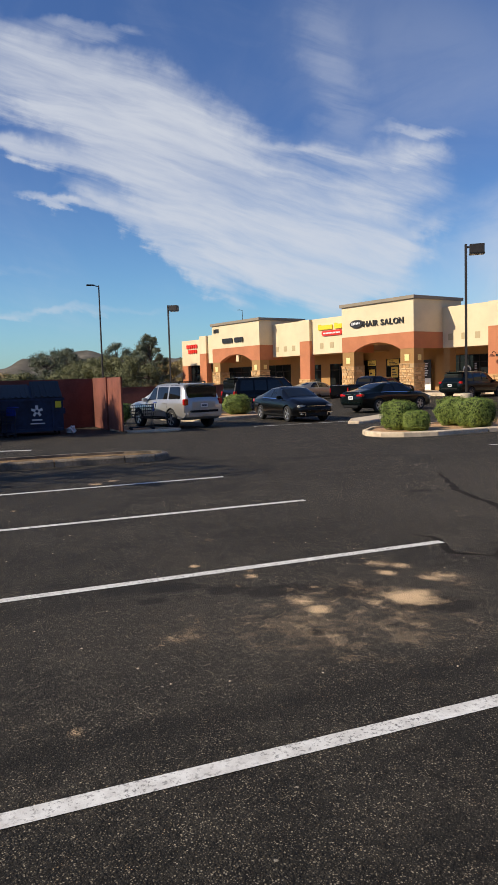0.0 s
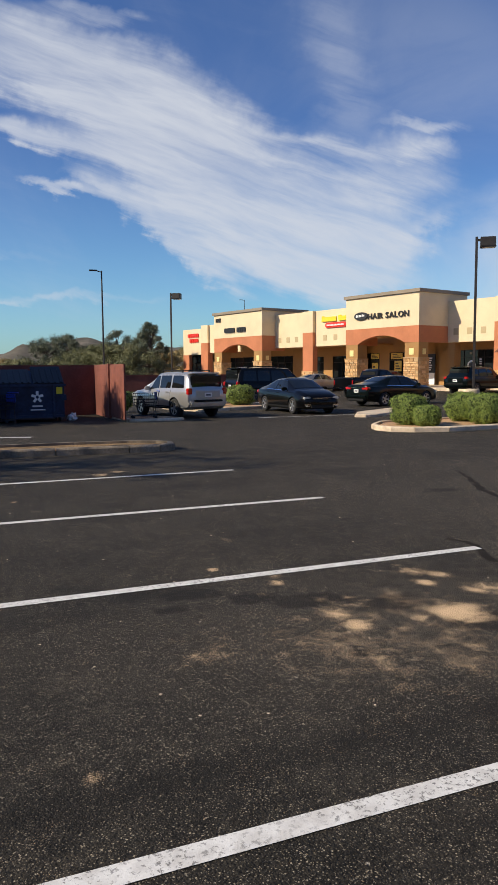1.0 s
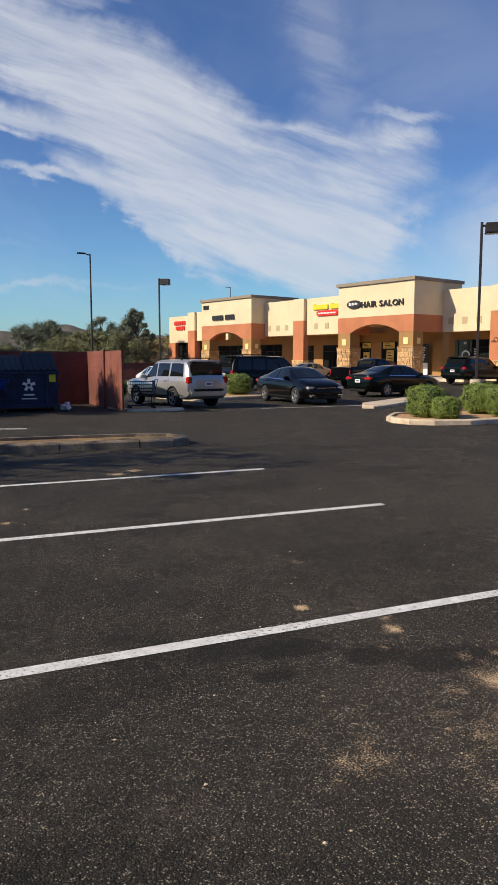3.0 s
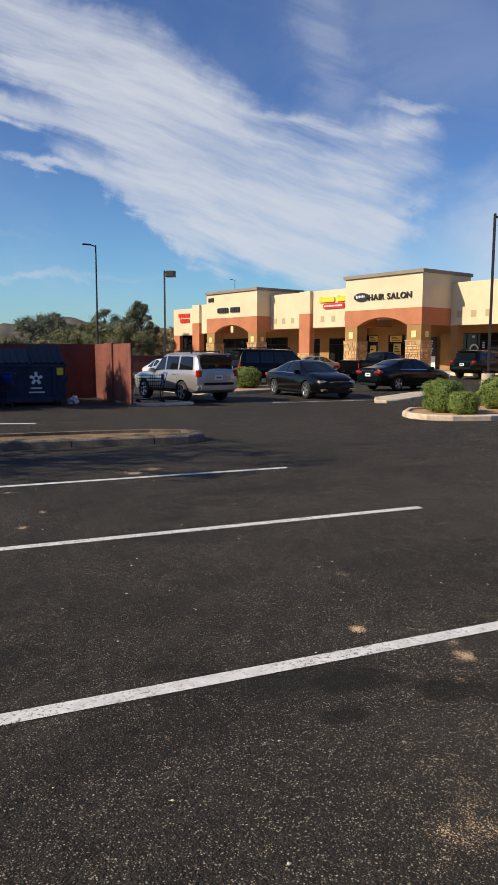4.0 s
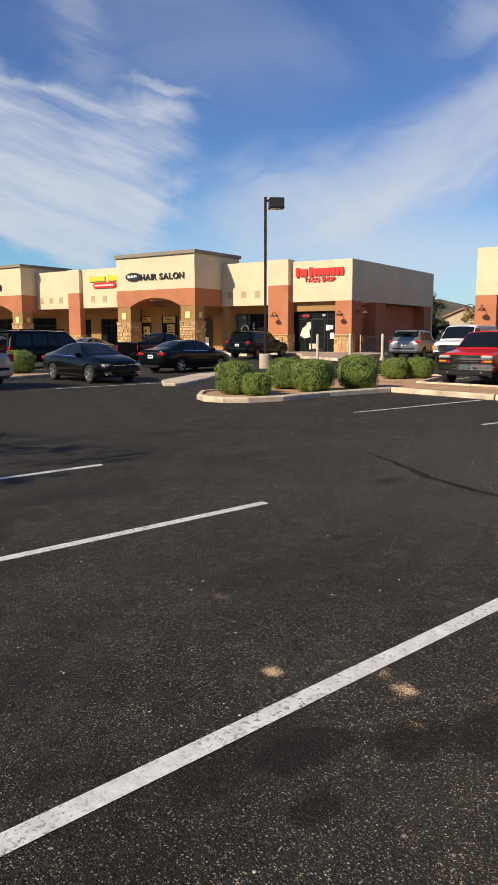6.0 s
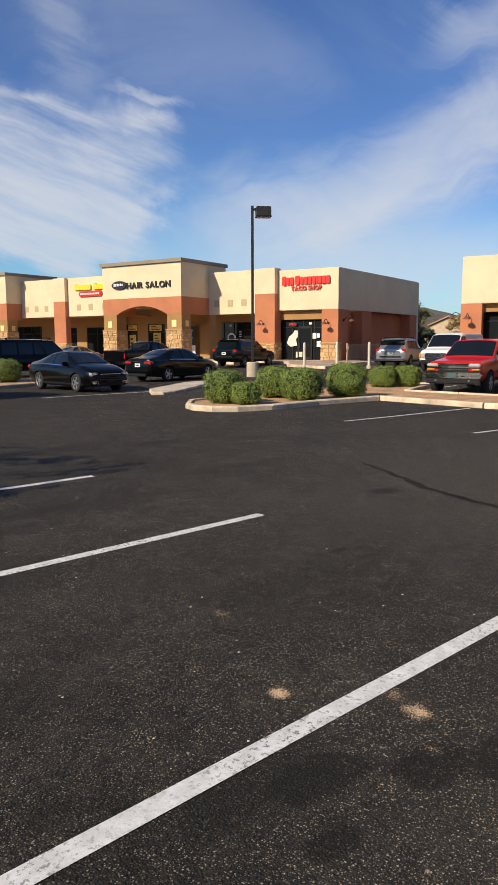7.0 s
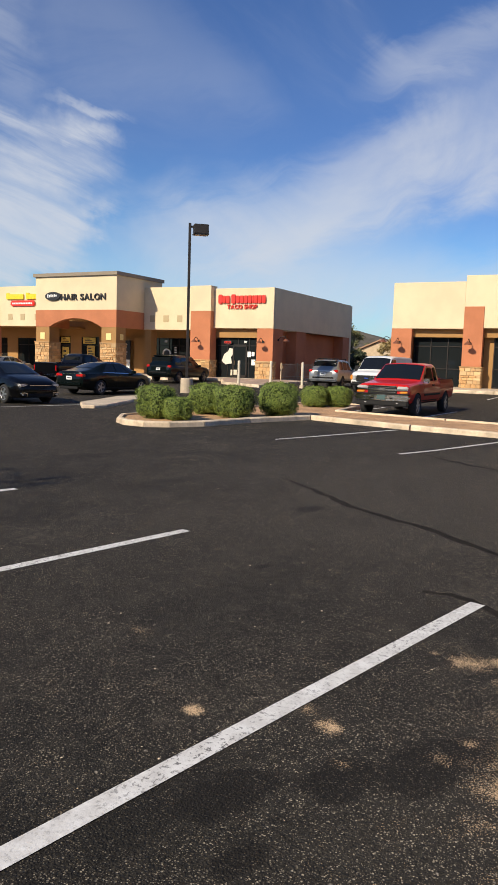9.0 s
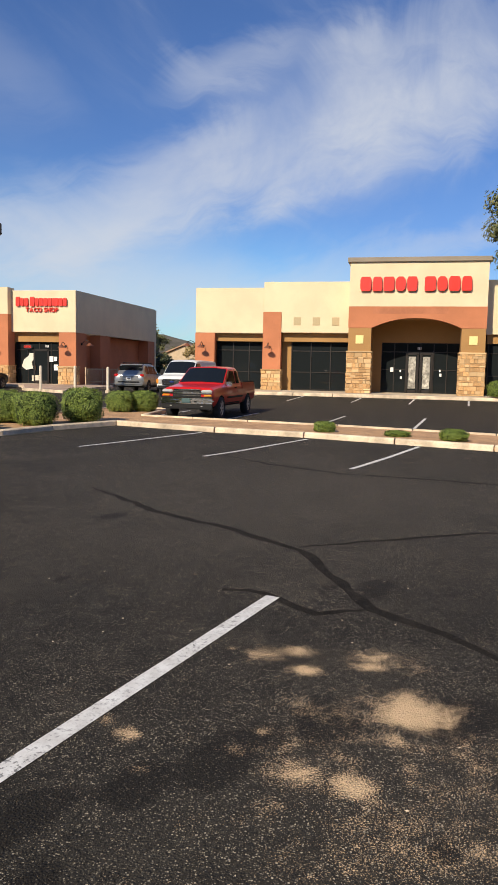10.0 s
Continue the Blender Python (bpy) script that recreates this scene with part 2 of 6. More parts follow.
def asphalt_material():
    m = bpy.data.materials.new("asphalt")
    m.use_nodes = True
    t = Tree(m.node_tree)
    b = m.node_tree.nodes["Principled BSDF"]
    pos = t.add("ShaderNodeNewGeometry").outputs["Position"]

    def field(rows):
        """How deep a place lies within the nearest of some soft patches."""
        f = 0.0
        for row in rows:
            x, y, rx, ry, amount = row if len(row) == 5 else (row[0], row[1], row[2] * 1.1, row[2] * 1.25, row[3])
            n = t.add("ShaderNodeMapping", vector_type="TEXTURE", i_Location=(x, y, 0), i_Rotation=(0, 0, -0.245), i_Scale=(rx * 1.7, ry * 1.7, 4.0))
            t.link(pos, n.inputs["Vector"])
            f = t.val("MAXIMUM", t.step(t.vec("LENGTH", n.outputs[0], (0, 0, 0)), 0.0, 1.0, amount, 0.0), f)
        return f

    def chips(scale, lo, hi):
        v = t.add("ShaderNodeTexVoronoi", i_Scale=scale)
        t.link(pos, v.inputs["Vector"])
        c = t.add("ShaderNodeSeparateColor")
        t.link(v.outputs["Color"], c.inputs[0])
        size = t.val("MULTIPLY_ADD", c.outputs[0], hi - lo, lo)
        return t.step(t.val("SUBTRACT", v.outputs["Distance"], size), -0.05, 0.09, 1.0, 0.0), c.outputs[1], v.outputs["Distance"]

    rag, grit = t.noise(pos, 5.0, 8.0, 0.72), t.noise(pos, 120.0, 3.0, 0.8)
    worn = t.noise(pos, 0.6, 6.0, 0.66, 0.4)
    base = t.mix(t.step(t.noise(pos, 0.16, 4.0, 0.6), 0.3, 0.7), (0.0122, 0.0105, 0.0079), (0.0200, 0.0173, 0.0129))
    base = t.mix(t.step(t.noise(pos, 1.5, 7.0, 0.68), 0.42, 0.75, 0.0, 0.65), base, (0.045, 0.0385, 0.0285))
    tone = t.step(t.noise(pos, 60.0, 3.0, 0.7), 0.25, 0.75, 0.30, 1.75)
    tone = t.val("MULTIPLY", tone, t.step(t.noise(pos, 9.0, 6.0, 0.75), 0.30, 0.70, 0.55, 1.55))
    base = t.mix(1.0, base, t.xyz(tone, tone, tone), "MULTIPLY")
    # stone in the binder, bared unevenly
    bare = t.val("MULTIPLY", t.step(worn, 0.30, 0.66, 0.35, 1.0), t.step(rag, 0.30, 0.62, 0.45, 1.0))
    lane = field([(2.0, 3.5, 1.5, 1.2, 1.0), (9.5, 5.0, 4.5, 3.4, 1.0)])
    base = t.mix(t.val("MULTIPLY", lane, 0.45), base, (0.045, 0.039, 0.030))
    bare = t.val("ADD", bare, t.val("MULTIPLY", lane, 0.5), clamp=True)
    stone, hue, height = chips(105.0, -0.14, 0.47)
    shade = t.mix(t.step(hue, 0.15, 1.0), (0.058, 0.049, 0.037), (0.46, 0.39, 0.28))
    base = t.mix(t.val("MULTIPLY", stone, bare), base, shade)
    small_stone, hue2, _ = chips(170.0, -0.2, 0.44)
    shade = t.mix(t.step(hue2, 0.2, 1.0), (0.053, 0.045, 0.034), (0.44, 0.375, 0.27))
    base = t.mix(t.val("MULTIPLY", small_stone, t.val("MULTIPLY", bare, 0.8)), base, shade)
    flecks, hue3, _ = chips(17.0, -0.45, 0.13)
    base = t.mix(t.val("MULTIPLY", flecks, t.step(hue3, 0.4, 0.9, 0.0, 0.7)), base, (0.46, 0.40, 0.32))
    # pale scuffs
    dust = t.val("MULTIPLY", t.step(t.noise(pos, 2.7, 6.0, 0.7), 0.60, 0.74), t.step(t.noise(pos, 14.0, 4.0, 0.7), 0.42, 0.62))
    base = t.mix(t.val("MULTIPLY", dust, 0.5), base, (0.17, 0.135, 0.10))
    # oil, damp and broad dark bands
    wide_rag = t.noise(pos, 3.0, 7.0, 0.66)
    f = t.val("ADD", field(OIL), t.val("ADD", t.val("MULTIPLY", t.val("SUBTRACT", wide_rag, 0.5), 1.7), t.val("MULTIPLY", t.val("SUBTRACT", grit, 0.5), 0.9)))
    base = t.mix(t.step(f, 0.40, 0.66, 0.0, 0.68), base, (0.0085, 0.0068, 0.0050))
    f = t.val("ADD", field(DARK_BANDS), t.val("MULTIPLY", t.val("SUBTRACT", wide_rag, 0.5), 0.7))
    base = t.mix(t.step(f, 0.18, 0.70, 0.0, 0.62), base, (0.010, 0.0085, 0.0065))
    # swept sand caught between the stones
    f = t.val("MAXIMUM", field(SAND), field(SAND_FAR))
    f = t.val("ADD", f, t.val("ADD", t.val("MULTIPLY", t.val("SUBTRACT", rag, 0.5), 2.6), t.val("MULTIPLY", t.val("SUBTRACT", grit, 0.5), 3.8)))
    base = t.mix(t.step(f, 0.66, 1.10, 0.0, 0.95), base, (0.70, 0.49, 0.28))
    t.link(base, b.inputs["Base Color"])
    b.inputs["Roughness"].default_value = 0.85
    b.inputs["Specular IOR Level"].default_value = 0.22
    n = t.add("ShaderNodeBump", i_Strength=0.9, i_Distance=0.007)
    t.link(t.val("ADD", t.val("MULTIPLY", height, 0.7), t.noise(pos, 45.0, 4.0, 0.7)), n.inputs["Height"])
    t.link(n.outputs[0], b.inputs["Normal"])
    return m


def paint_line_material():
    """White road paint, chipped through to the dark asphalt."""
    m = bpy.data.materials.new("road_paint")
    m.use_nodes = True
    t = Tree(m.node_tree)
    b = m.node_tree.nodes["Principled BSDF"]
    pos = t.add("ShaderNodeNewGeometry").outputs["Position"]
    gone = t.val("MULTIPLY", t.step(t.noise(pos, 38.0, 5.0, 0.78), 0.53, 0.60), t.step(t.noise(pos, 1.4, 4.0, 0.6), 0.36, 0.60, 0.30, 1.0))
    c = t.mix(t.step(t.noise(pos, 9.0, 5.0, 0.6), 0.3, 0.7), (0.60, 0.58, 0.54), (0.78, 0.77, 0.73))
    t.link(t.mix(t.val("MULTIPLY", gone, 0.85), c, (0.07, 0.065, 0.06)), b.inputs["Base Color"])
    b.inputs["Roughness"].default_value = 0.7
    n = t.add("ShaderNodeBump", i_Strength=0.5, i_Distance=0.004)
    t.link(t.noise(pos, 60.0, 3.0, 0.7), n.inputs["Height"])
    t.link(n.outputs[0], b.inputs["Normal"])
    return m


ASPHALT, LINE = asphalt_material(), paint_line_material()
SEAL = material("crack_sealant", (0.0170, 0.0140, 0.0104), 0.9, grain=(60, 0.6), stain=(5, 0.35), bump=(70, 0.006), set={"Specular IOR Level": 0.15})
CONCRETE = material("concrete", (0.56, 0.46, 0.335), 0.85, grain=(30, 0.14), stain=(0.9, 0.18), bump=(60, 0.004))
KERB = material("kerb_concrete", (0.62, 0.495, 0.345), 0.85, grain=(25, 0.10), stain=(1.8, 0.30), bump=(50, 0.006), each=0.08)
# stained old kerb; the shade on its front is darkened into the colour too
SHADED_OLDKERB = material("weathered_shaded_kerb", (0.22, 0.175, 0.125), 0.9, grain=(22, 0.2), stain=(1.6, 0.4), bump=(40, 0.01), each=0.1)
SOIL = material("gravel_soil", (0.48, 0.285, 0.145), 0.95, grain=(28, 0.40), stain=(1.2, 0.2), bump=(35, 0.02))
DRYGRASS = material("dry_grass_soil", (0.24, 0.15, 0.065), 0.95, grain=(35, 0.5), stain=(1.6, 0.35), bump=(40, 0.03))
DESERT = material("desert_ground", (0.30, 0.22, 0.14), 0.95, grain=(0.4, 0.3), stain=(0.03, 0.25))
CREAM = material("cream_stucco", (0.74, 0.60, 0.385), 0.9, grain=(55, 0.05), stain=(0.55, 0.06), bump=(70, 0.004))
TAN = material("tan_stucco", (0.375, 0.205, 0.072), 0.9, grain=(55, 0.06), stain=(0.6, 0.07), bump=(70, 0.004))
RUST = material("terracotta_stucco", (0.50, 0.185, 0.085), 0.9, grain=(55, 0.06), stain=(0.6, 0.09), bump=(70, 0.004))
TRIM = material("taupe_cornice", (0.275, 0.225, 0.165), 0.8, grain=(40, 0.06), stain=(0.8, 0.08), bump=(50, 0.003))
STONE = material("veneer_stone", (0.54, 0.315, 0.135), 0.9, grain=(14, 0.18), stain=(4, 0.12), bump=(30, 0.02), each=0.20, other=(0.62, 0.42, 0.215))
MORTAR = material("mortar", (0.44, 0.295, 0.15), 0.95, grain=(20, 0.15), bump=(40, 0.01))
ROOF = material("roof_membrane", (0.45, 0.44, 0.42), 0.9, grain=(3, 0.1), stain=(0.4, 0.1))
BRONZE = material("bronze_frame", (0.045, 0.038, 0.032), 0.4, 0.7, grain=(20, 0.1))
INSIDE = material("shop_interior", (0.10, 0.085, 0.07), 0.9, grain=(2, 0.2))
BLACK = material("black_metal", (0.018, 0.017, 0.017), 0.5, 0.3, grain=(15, 0.2))
RUSTYLAMP = material("lamp_enamel", (0.20, 0.075, 0.04), 0.45, 0.2, grain=(15, 0.2))
POLE = material("dark_bronze_paint", (0.040, 0.034, 0.030), 0.55, 0.3, grain=(12, 0.15), stain=(1, 0.15))
RED = material("red_sign_plastic", (0.70, 0.035, 0.018), 0.35, grain=(10, 0.05))
YELLOW = material("yellow_sign_plastic", (0.80, 0.62, 0.03), 0.35, grain=(10, 0.05))
WHITE = material("white_plastic", (0.80, 0.79, 0.76), 0.4, grain=(10, 0.04))
CREAMPAINT = material("cream_painted_steel", (0.66, 0.58, 0.44), 0.6, grain=(20, 0.06), stain=(2, 0.1))
SIGNBLACK = material("black_sign_metal", (0.022, 0.020, 0.019), 0.4, grain=(12, 0.1))
PALEPLATE = material("pale_vent_plaster", (0.48, 0.375, 0.215), 0.9, grain=(40, 0.06))
LAMPTILE = material("yellow_glass_tile", (0.86, 0.70, 0.30), 0.3, grain=(8, 0.05))
BINBLUE = material("navy_bin_steel", (0.011, 0.024, 0.062), 0.55, 0.1, grain=(9, 0.25), stain=(2, 0.3), bump=(20, 0.004))
BINLID = material("black_bin_lid", (0.010, 0.0105, 0.012), 0.5, grain=(10, 0.2))
BLOCKWALL = material("red_brown_block", (0.19, 0.060, 0.040), 0.9, grain=(18, 0.12), stain=(0.9, 0.22), bump=(30, 0.008))
GATEPANEL = material("rusty_gate_sheet", (0.205, 0.064, 0.038), 0.75, grain=(8, 0.12), stain=(1.5, 0.25))
RUBBER = material("tyre_rubber", (0.020, 0.020, 0.020), 0.85, grain=(20, 0.15))
ALLOY = material("alloy_rim", (0.55, 0.55, 0.56), 0.32, 0.9)
CHROME = material("chrome", (0.80, 0.80, 0.80), 0.12, 1.0)
BLACKPLASTIC = material("black_plastic", (0.016, 0.016, 0.016), 0.65, set={"Specular IOR Level": 0.2})
TAILRED = material("tail_lamp_red", (0.50, 0.012, 0.012), 0.15, set={"Coat Weight": 1.0})
LAMPCLEAR = material("headlamp_lens", (0.66, 0.66, 0.64), 0.12, 0.35, set={"Coat Weight": 1.0})
AMBER = material("amber_lens", (0.75, 0.28, 0.03), 0.2, set={"Coat Weight": 1.0})
CARGLASS = material("car_glass", (0.008, 0.010, 0.011), 0.03, set={"Specular IOR Level": 0.5})
SHOPGLASS = material("shop_glass", (0.014, 0.017, 0.018), 0.03, set={"Specular IOR Level": 0.25})
BARK = material("bark", (0.10, 0.075, 0.055), 0.95, grain=(9, 0.3), bump=(20, 0.02))
BLUE = material("blue_plastic", (0.01, 0.06, 0.42), 0.4)
WIRE = material("dark_wire", (0.04, 0.04, 0.045), 0.4, 0.7)
POSTER = material("yellow_poster", (0.75, 0.52, 0.10), 0.6, grain=(8, 0.15))
FARWALL = material("far_tan_wall", (0.52, 0.40, 0.26), 0.9, grain=(2, 0.1))
TILEROOF = material("tile_roof", (0.36, 0.22, 0.14), 0.9, grain=(6, 0.2))
HILL = material("desert_hill", (0.105, 0.092, 0.070), 1.0, grain=(0.05, 0.35), stain=(0.012, 0.25))


def car_paint(name, colour, metal=0.3, rough=0.28):
    return material(name, colour, rough, metal, set={"Coat Weight": 0.4, "Coat Roughness": 0.008, "Specular IOR Level": 0.1}, stain=(1.5, 0.04))


def leaf_material(name, a, b):
    return material(name, a, 0.6, island=b, set={"Subsurface Weight": 0.0})


SHRUBLEAF = leaf_material("shrub_leaf", (0.085, 0.135, 0.016), (0.23, 0.295, 0.045))
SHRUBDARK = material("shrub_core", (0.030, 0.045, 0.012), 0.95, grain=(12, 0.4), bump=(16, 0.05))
LEAVES = {
    "grey": leaf_material("grey_green_leaf", (0.075, 0.090, 0.050), (0.135, 0.150, 0.090)),
    "olive": leaf_material("olive_leaf", (0.125, 0.130, 0.045), (0.19, 0.185, 0.075)),
    "gold": leaf_material("golden_leaf", (0.27, 0.20, 0.07), (0.40, 0.30, 0.13)),
    "dark": leaf_material("dark_leaf", (0.03, 0.045, 0.022), (0.07, 0.085, 0.04)),
}

# ---- mesh helpers ----


def mesh_object(name, bm, mat, smooth=False):
    me = bpy.data.meshes.new(name)
    bmesh.ops.recalc_face_normals(bm, faces=bm.faces)
    bm.to_mesh(me)
    bm.free()
    for m in (mat if isinstance(mat, (list, tuple)) else [mat]):
        me.materials.append(m)
    if smooth:
        me.polygons.foreach_set("use_smooth", [True] * len(me.polygons))
    return new(name, me)


def part(name, bm, mat, parent, label="", smooth=False):
    ob = mesh_object(name, bm, mat, smooth)
    ob.parent = parent
    return tagged(ob, label)


def thing(name, m, label, category, group="", kind=""):
    ob = new(name)
    ob.matrix_world = m
    return tagged(ob, label, category, group, kind)


def box(x0, x1, y0, y1, z0, z1, bevel=0.0, bm=None, m=None):
    out = bm or bmesh.new()
    vs = [out.verts.new((x, y, z)) for z in (z0, z1) for y in (y0, y1) for x in (x0, x1)]
    if m:
        for v in vs:
            v.co = m @ v.co
    fs = [out.faces.new([vs[i] for i in f]) for f in ((0, 2, 3, 1), (4, 5, 7, 6), (0, 1, 5, 4), (2, 6, 7, 3), (0, 4, 6, 2), (1, 3, 7, 5))]
    if bevel:
        bmesh.ops.bevel(out, geom=list({e for f in fs for e in f.edges}), offset=bevel, segments=2, affect="EDGES")
    return out


def tube(a, b, r, r2=None, n=10, bm=None, caps=True):
    out = bm or bmesh.new()
    a, b = Vector(a), Vector(b)
    q = (b - a).to_track_quat("Z", "Y").to_matrix()
    rings = []
    for c, rr in ((a, r), (b, r if r2 is None else r2)):
        rings.append([out.verts.new(c + q @ Vector((rr * math.cos(6.28319 * k / n), rr * math.sin(6.28319 * k / n), 0))) for k in range(n)])
    for k in range(n):
        out.faces.new((rings[0][k], rings[0][(k + 1) % n], rings[1][(k + 1) % n], rings[1][k]))
    if caps:
        out.faces.new(rings[0][::-1]), out.faces.new(rings[1])
    return out


def wire(points, r, n=8, bm=None):
    out = bm or bmesh.new()
    for a, b in zip(points, points[1:]):
        tube(a, b, r, n=n, bm=out)
    return out


def lathe(profile, n=20, bm=None, m=None):
    """profile: (radius, height) pairs, turned round z."""
    out = bm or bmesh.new()
    rings = []
    for r, z in profile:
        ring = [out.verts.new((r * math.cos(6.28319 * k / n), r * math.sin(6.28319 * k / n), z)) for k in range(n)]
        if m:
            for v in ring:
                v.co = m @ v.co
        rings.append(ring)
    for p, q in zip(rings, rings[1:]):
        for k in range(n):
            out.faces.new((p[k], p[(k + 1) % n], q[(k + 1) % n], q[k]))
    out.faces.new(rings[0][::-1]), out.faces.new(rings[-1])
    return out


def prism(outline, z0, z1, bm=None):
    """A plan outline, raised from z0 to z1 (numbers or functions of x and y)."""
    out = bm or bmesh.new()
    f0 = z0 if callable(z0) else (lambda x, y: z0)
    f1 = z1 if callable(z1) else (lambda x, y: z1)
    lo = [out.verts.new((x, y, f0(x, y))) for x, y in outline]
    hi = [out.verts.new((x, y, f1(x, y))) for x, y in outline]
    n = len(lo)
    for k in range(n):
        out.faces.new((lo[k], lo[(k + 1) % n], hi[(k + 1) % n], hi[k]))
    ends = [out.faces.new(lo[::-1]), out.faces.new(hi)]
    out.normal_update()
    bmesh.ops.triangulate(out, faces=ends)
    return out


def facing(outline, x0, x1, bm=None):
    """An outline of (y, z) pairs, as a slab from x0 to x1."""
    out = bm or bmesh.new()
    a = [out.verts.new((x0, y, z)) for y, z in outline]
    b = [out.verts.new((x1, y, z)) for y, z in outline]
    n = len(a)
    for k in range(n):
        out.faces.new((a[k], a[(k + 1) % n], b[(k + 1) % n], b[k]))
    ends = [out.faces.new(a[::-1]), out.faces.new(b)]
    out.normal_update()
    bmesh.ops.triangulate(out, faces=ends)
    return out


# ---- ground ----
GROUND_X = (-3000, 8, 14.5, 21, 38, 44, 90, 3000)
GROUND_Z = (0, 0, -0.09, -0.08, 0.02, 0.20, 0.20, -2.0)


def gz(x, y=0):
    return float(np.interp(x, GROUND_X, GROUND_Z))


def sheet(name, xs, ys, mat, lift=0.0):
    bm = bmesh.new()
    grid = [[bm.verts.new((x, y, gz(x, y) + lift)) for x in xs] for y in ys]
    for j in range(len(ys) - 1):
        for i in range(len(xs) - 1):
            bm.faces.new((grid[j][i], grid[j][i + 1], grid[j + 1][i + 1], grid[j + 1][i]))
    return mesh_object(name, bm, mat)


tagged(sheet("ground", (-2500, -400, -100, 8, 14.5, 21, 38, 44, 90, 400, 2900), (-2500, -400, -60, 0, 60, 120, 400, 2900), DESERT, -0.06), "dry desert ground reaching to the horizon", "ground", kind="structure")
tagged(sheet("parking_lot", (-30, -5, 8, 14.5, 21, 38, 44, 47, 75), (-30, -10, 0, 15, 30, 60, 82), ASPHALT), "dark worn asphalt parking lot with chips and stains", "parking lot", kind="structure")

# bays run along U, rows along V
U, V = Vector((0.970, -0.243, 0)), Vector((0.243, 0.970, 0))


def stripe(a, b, width, name="parking_line", mat=None, lift=0.004, label="white painted parking line, scuffed and chipped"):
    a, b = Vector((*a, 0)), Vector((*b, 0))
    d = (b - a).normalized()
    s = Vector((-d.y, d.x, 0)) * width / 2
    n = max(2, int((b - a).length / 1.2))
    bm = bmesh.new()
    rows = []
    for k in range(n + 1):
        c = a.lerp(b, k / n)
        rows.append([bm.verts.new((p.x, p.y, gz(p.x) + lift)) for p in (c - s, c + s)])
    for p, q in zip(rows, rows[1:]):
        bm.faces.new((p[0], p[1], q[1], q[0]))
    return tagged(mesh_object(name, bm, mat or LINE), label, "road marking", kind="structure")


for end, back in (((4.62, 4.33), 9.0), ((5.30, 7.24), 9.0), ((5.92, 10.17), 9.0), ((3.95, 1.33), 9.0)):
    stripe(end, (end[0] - U.x * back, end[1] - U.y * back), 0.11)
for a, b in (((14.15, 10.53), (18.75, 9.03)), ((13.40, 7.43), (18.1, 5.95)), ((12.5, 4.37), (17.35, 3.11)), ((11.6, 1.3), (16.5, 0.0))):
    stripe(a, b, 0.10)
for y in (15.6, 12.7, 9.8, 6.3, 3.25, 0.2):
    stripe((22.9, y - 0.05), (27.9, y - 0.5), 0.10)
    stripe((38.6, y + 0.15), (42.6, y - 0.15), 0.10)
stripe((4.65, 19.1), (5.45, 18.6), 0.22)
for a, b in (((20.0, 33.2), (25.0, 32.0)), ((19.3, 30.3), (24.3, 29.1)), ((15.4, 22.0), (19.5, 20.9))):
    stripe(a, b, 0.10)


def crack(points, width, lift=0.003):
    random.seed(len(points) * 7 + int(width * 1000))
    fine_points = []
    for a, b in zip(points, points[1:]):
        n = max(2, int(math.dist(a, b) / 0.18))
        fine_points += [(a[0] + (b[0] - a[0]) * k / n + random.uniform(-0.03, 0.03), a[1] + (b[1] - a[1]) * k / n + random.uniform(-0.03, 0.03)) for k in range(n)]
    fine_points.append(points[-1])
    bm = bmesh.new()
    rows = []
    for k, p in enumerate(fine_points):
        q = Vector(fine_points[min(k + 1, len(fine_points) - 1)]) - Vector(fine_points[max(k - 1, 0)])
        s = Vector((-q.y, q.x)).normalized() * width * random.uniform(0.35, 0.65) * min(1.0, 0.3 + 0.07 * min(k, len(fine_points) - 1 - k))
        rows.append([bm.verts.new((p[0] + e * s.x, p[1] + e * s.y, gz(p[0]) + lift)) for e in (-1, 1)])
    for p, q in zip(rows, rows[1:]):
        bm.faces.new((p[0], p[1], q[1], q[0]))
    return tagged(mesh_object("crack_sealant", bm, SEAL), "black crack sealant poured along an asphalt crack", "road patch", kind="structure")


crack([(8.9, 7.9), (8.12, 7.01), (7.43, 6.33), (6.81, 5.26), (6.08, 4.35), (5.31, 3.95), (4.56, 3.58), (4.26, 3.27), (3.85, 2.8), (3.2, 1.7)], 0.095)
crack([(4.71, 4.72), (4.72, 4.54), (4.56, 4.28), (4.29, 3.98), (4.43, 3.78), (4.56, 3.58)], 0.12, 0.0035)
crack([(6.15, 4.38), (6.6, 3.8), (7.02, 3.13), (7.45, 2.39), (8.0, 1.2)], 0.07, 0.0035)
crack([(14.1, 7.4), (12.57, 5.87), (11.75, 4.5), (11.57, 3.01), (11.34, 1.95), (11.0, 0.5)], 0.10, 0.0035)
random.seed(5)
bm = bmesh.new()
for k in range(260):
    x, y, r = random.uniform(0, 11), random.uniform(2, 15), random.uniform(0.003, 0.009)
    c = [bm.verts.new((x + r * math.cos(a) * random.uniform(0.7, 1.4), y + r * math.sin(a), 0.002 + gz(x))) for a in (0, 1.3, 2.6, 3.9, 5.2)]
    top = bm.verts.new((x, y, gz(x) + r * 0.8))
    for i in range(5):
        bm.faces.new((c[i], c[(i + 1) % 5], top))
tagged(mesh_object("gravel_chips", bm, KERB), "small pale stone chips scattered on the asphalt", "gravel", kind="stuff")


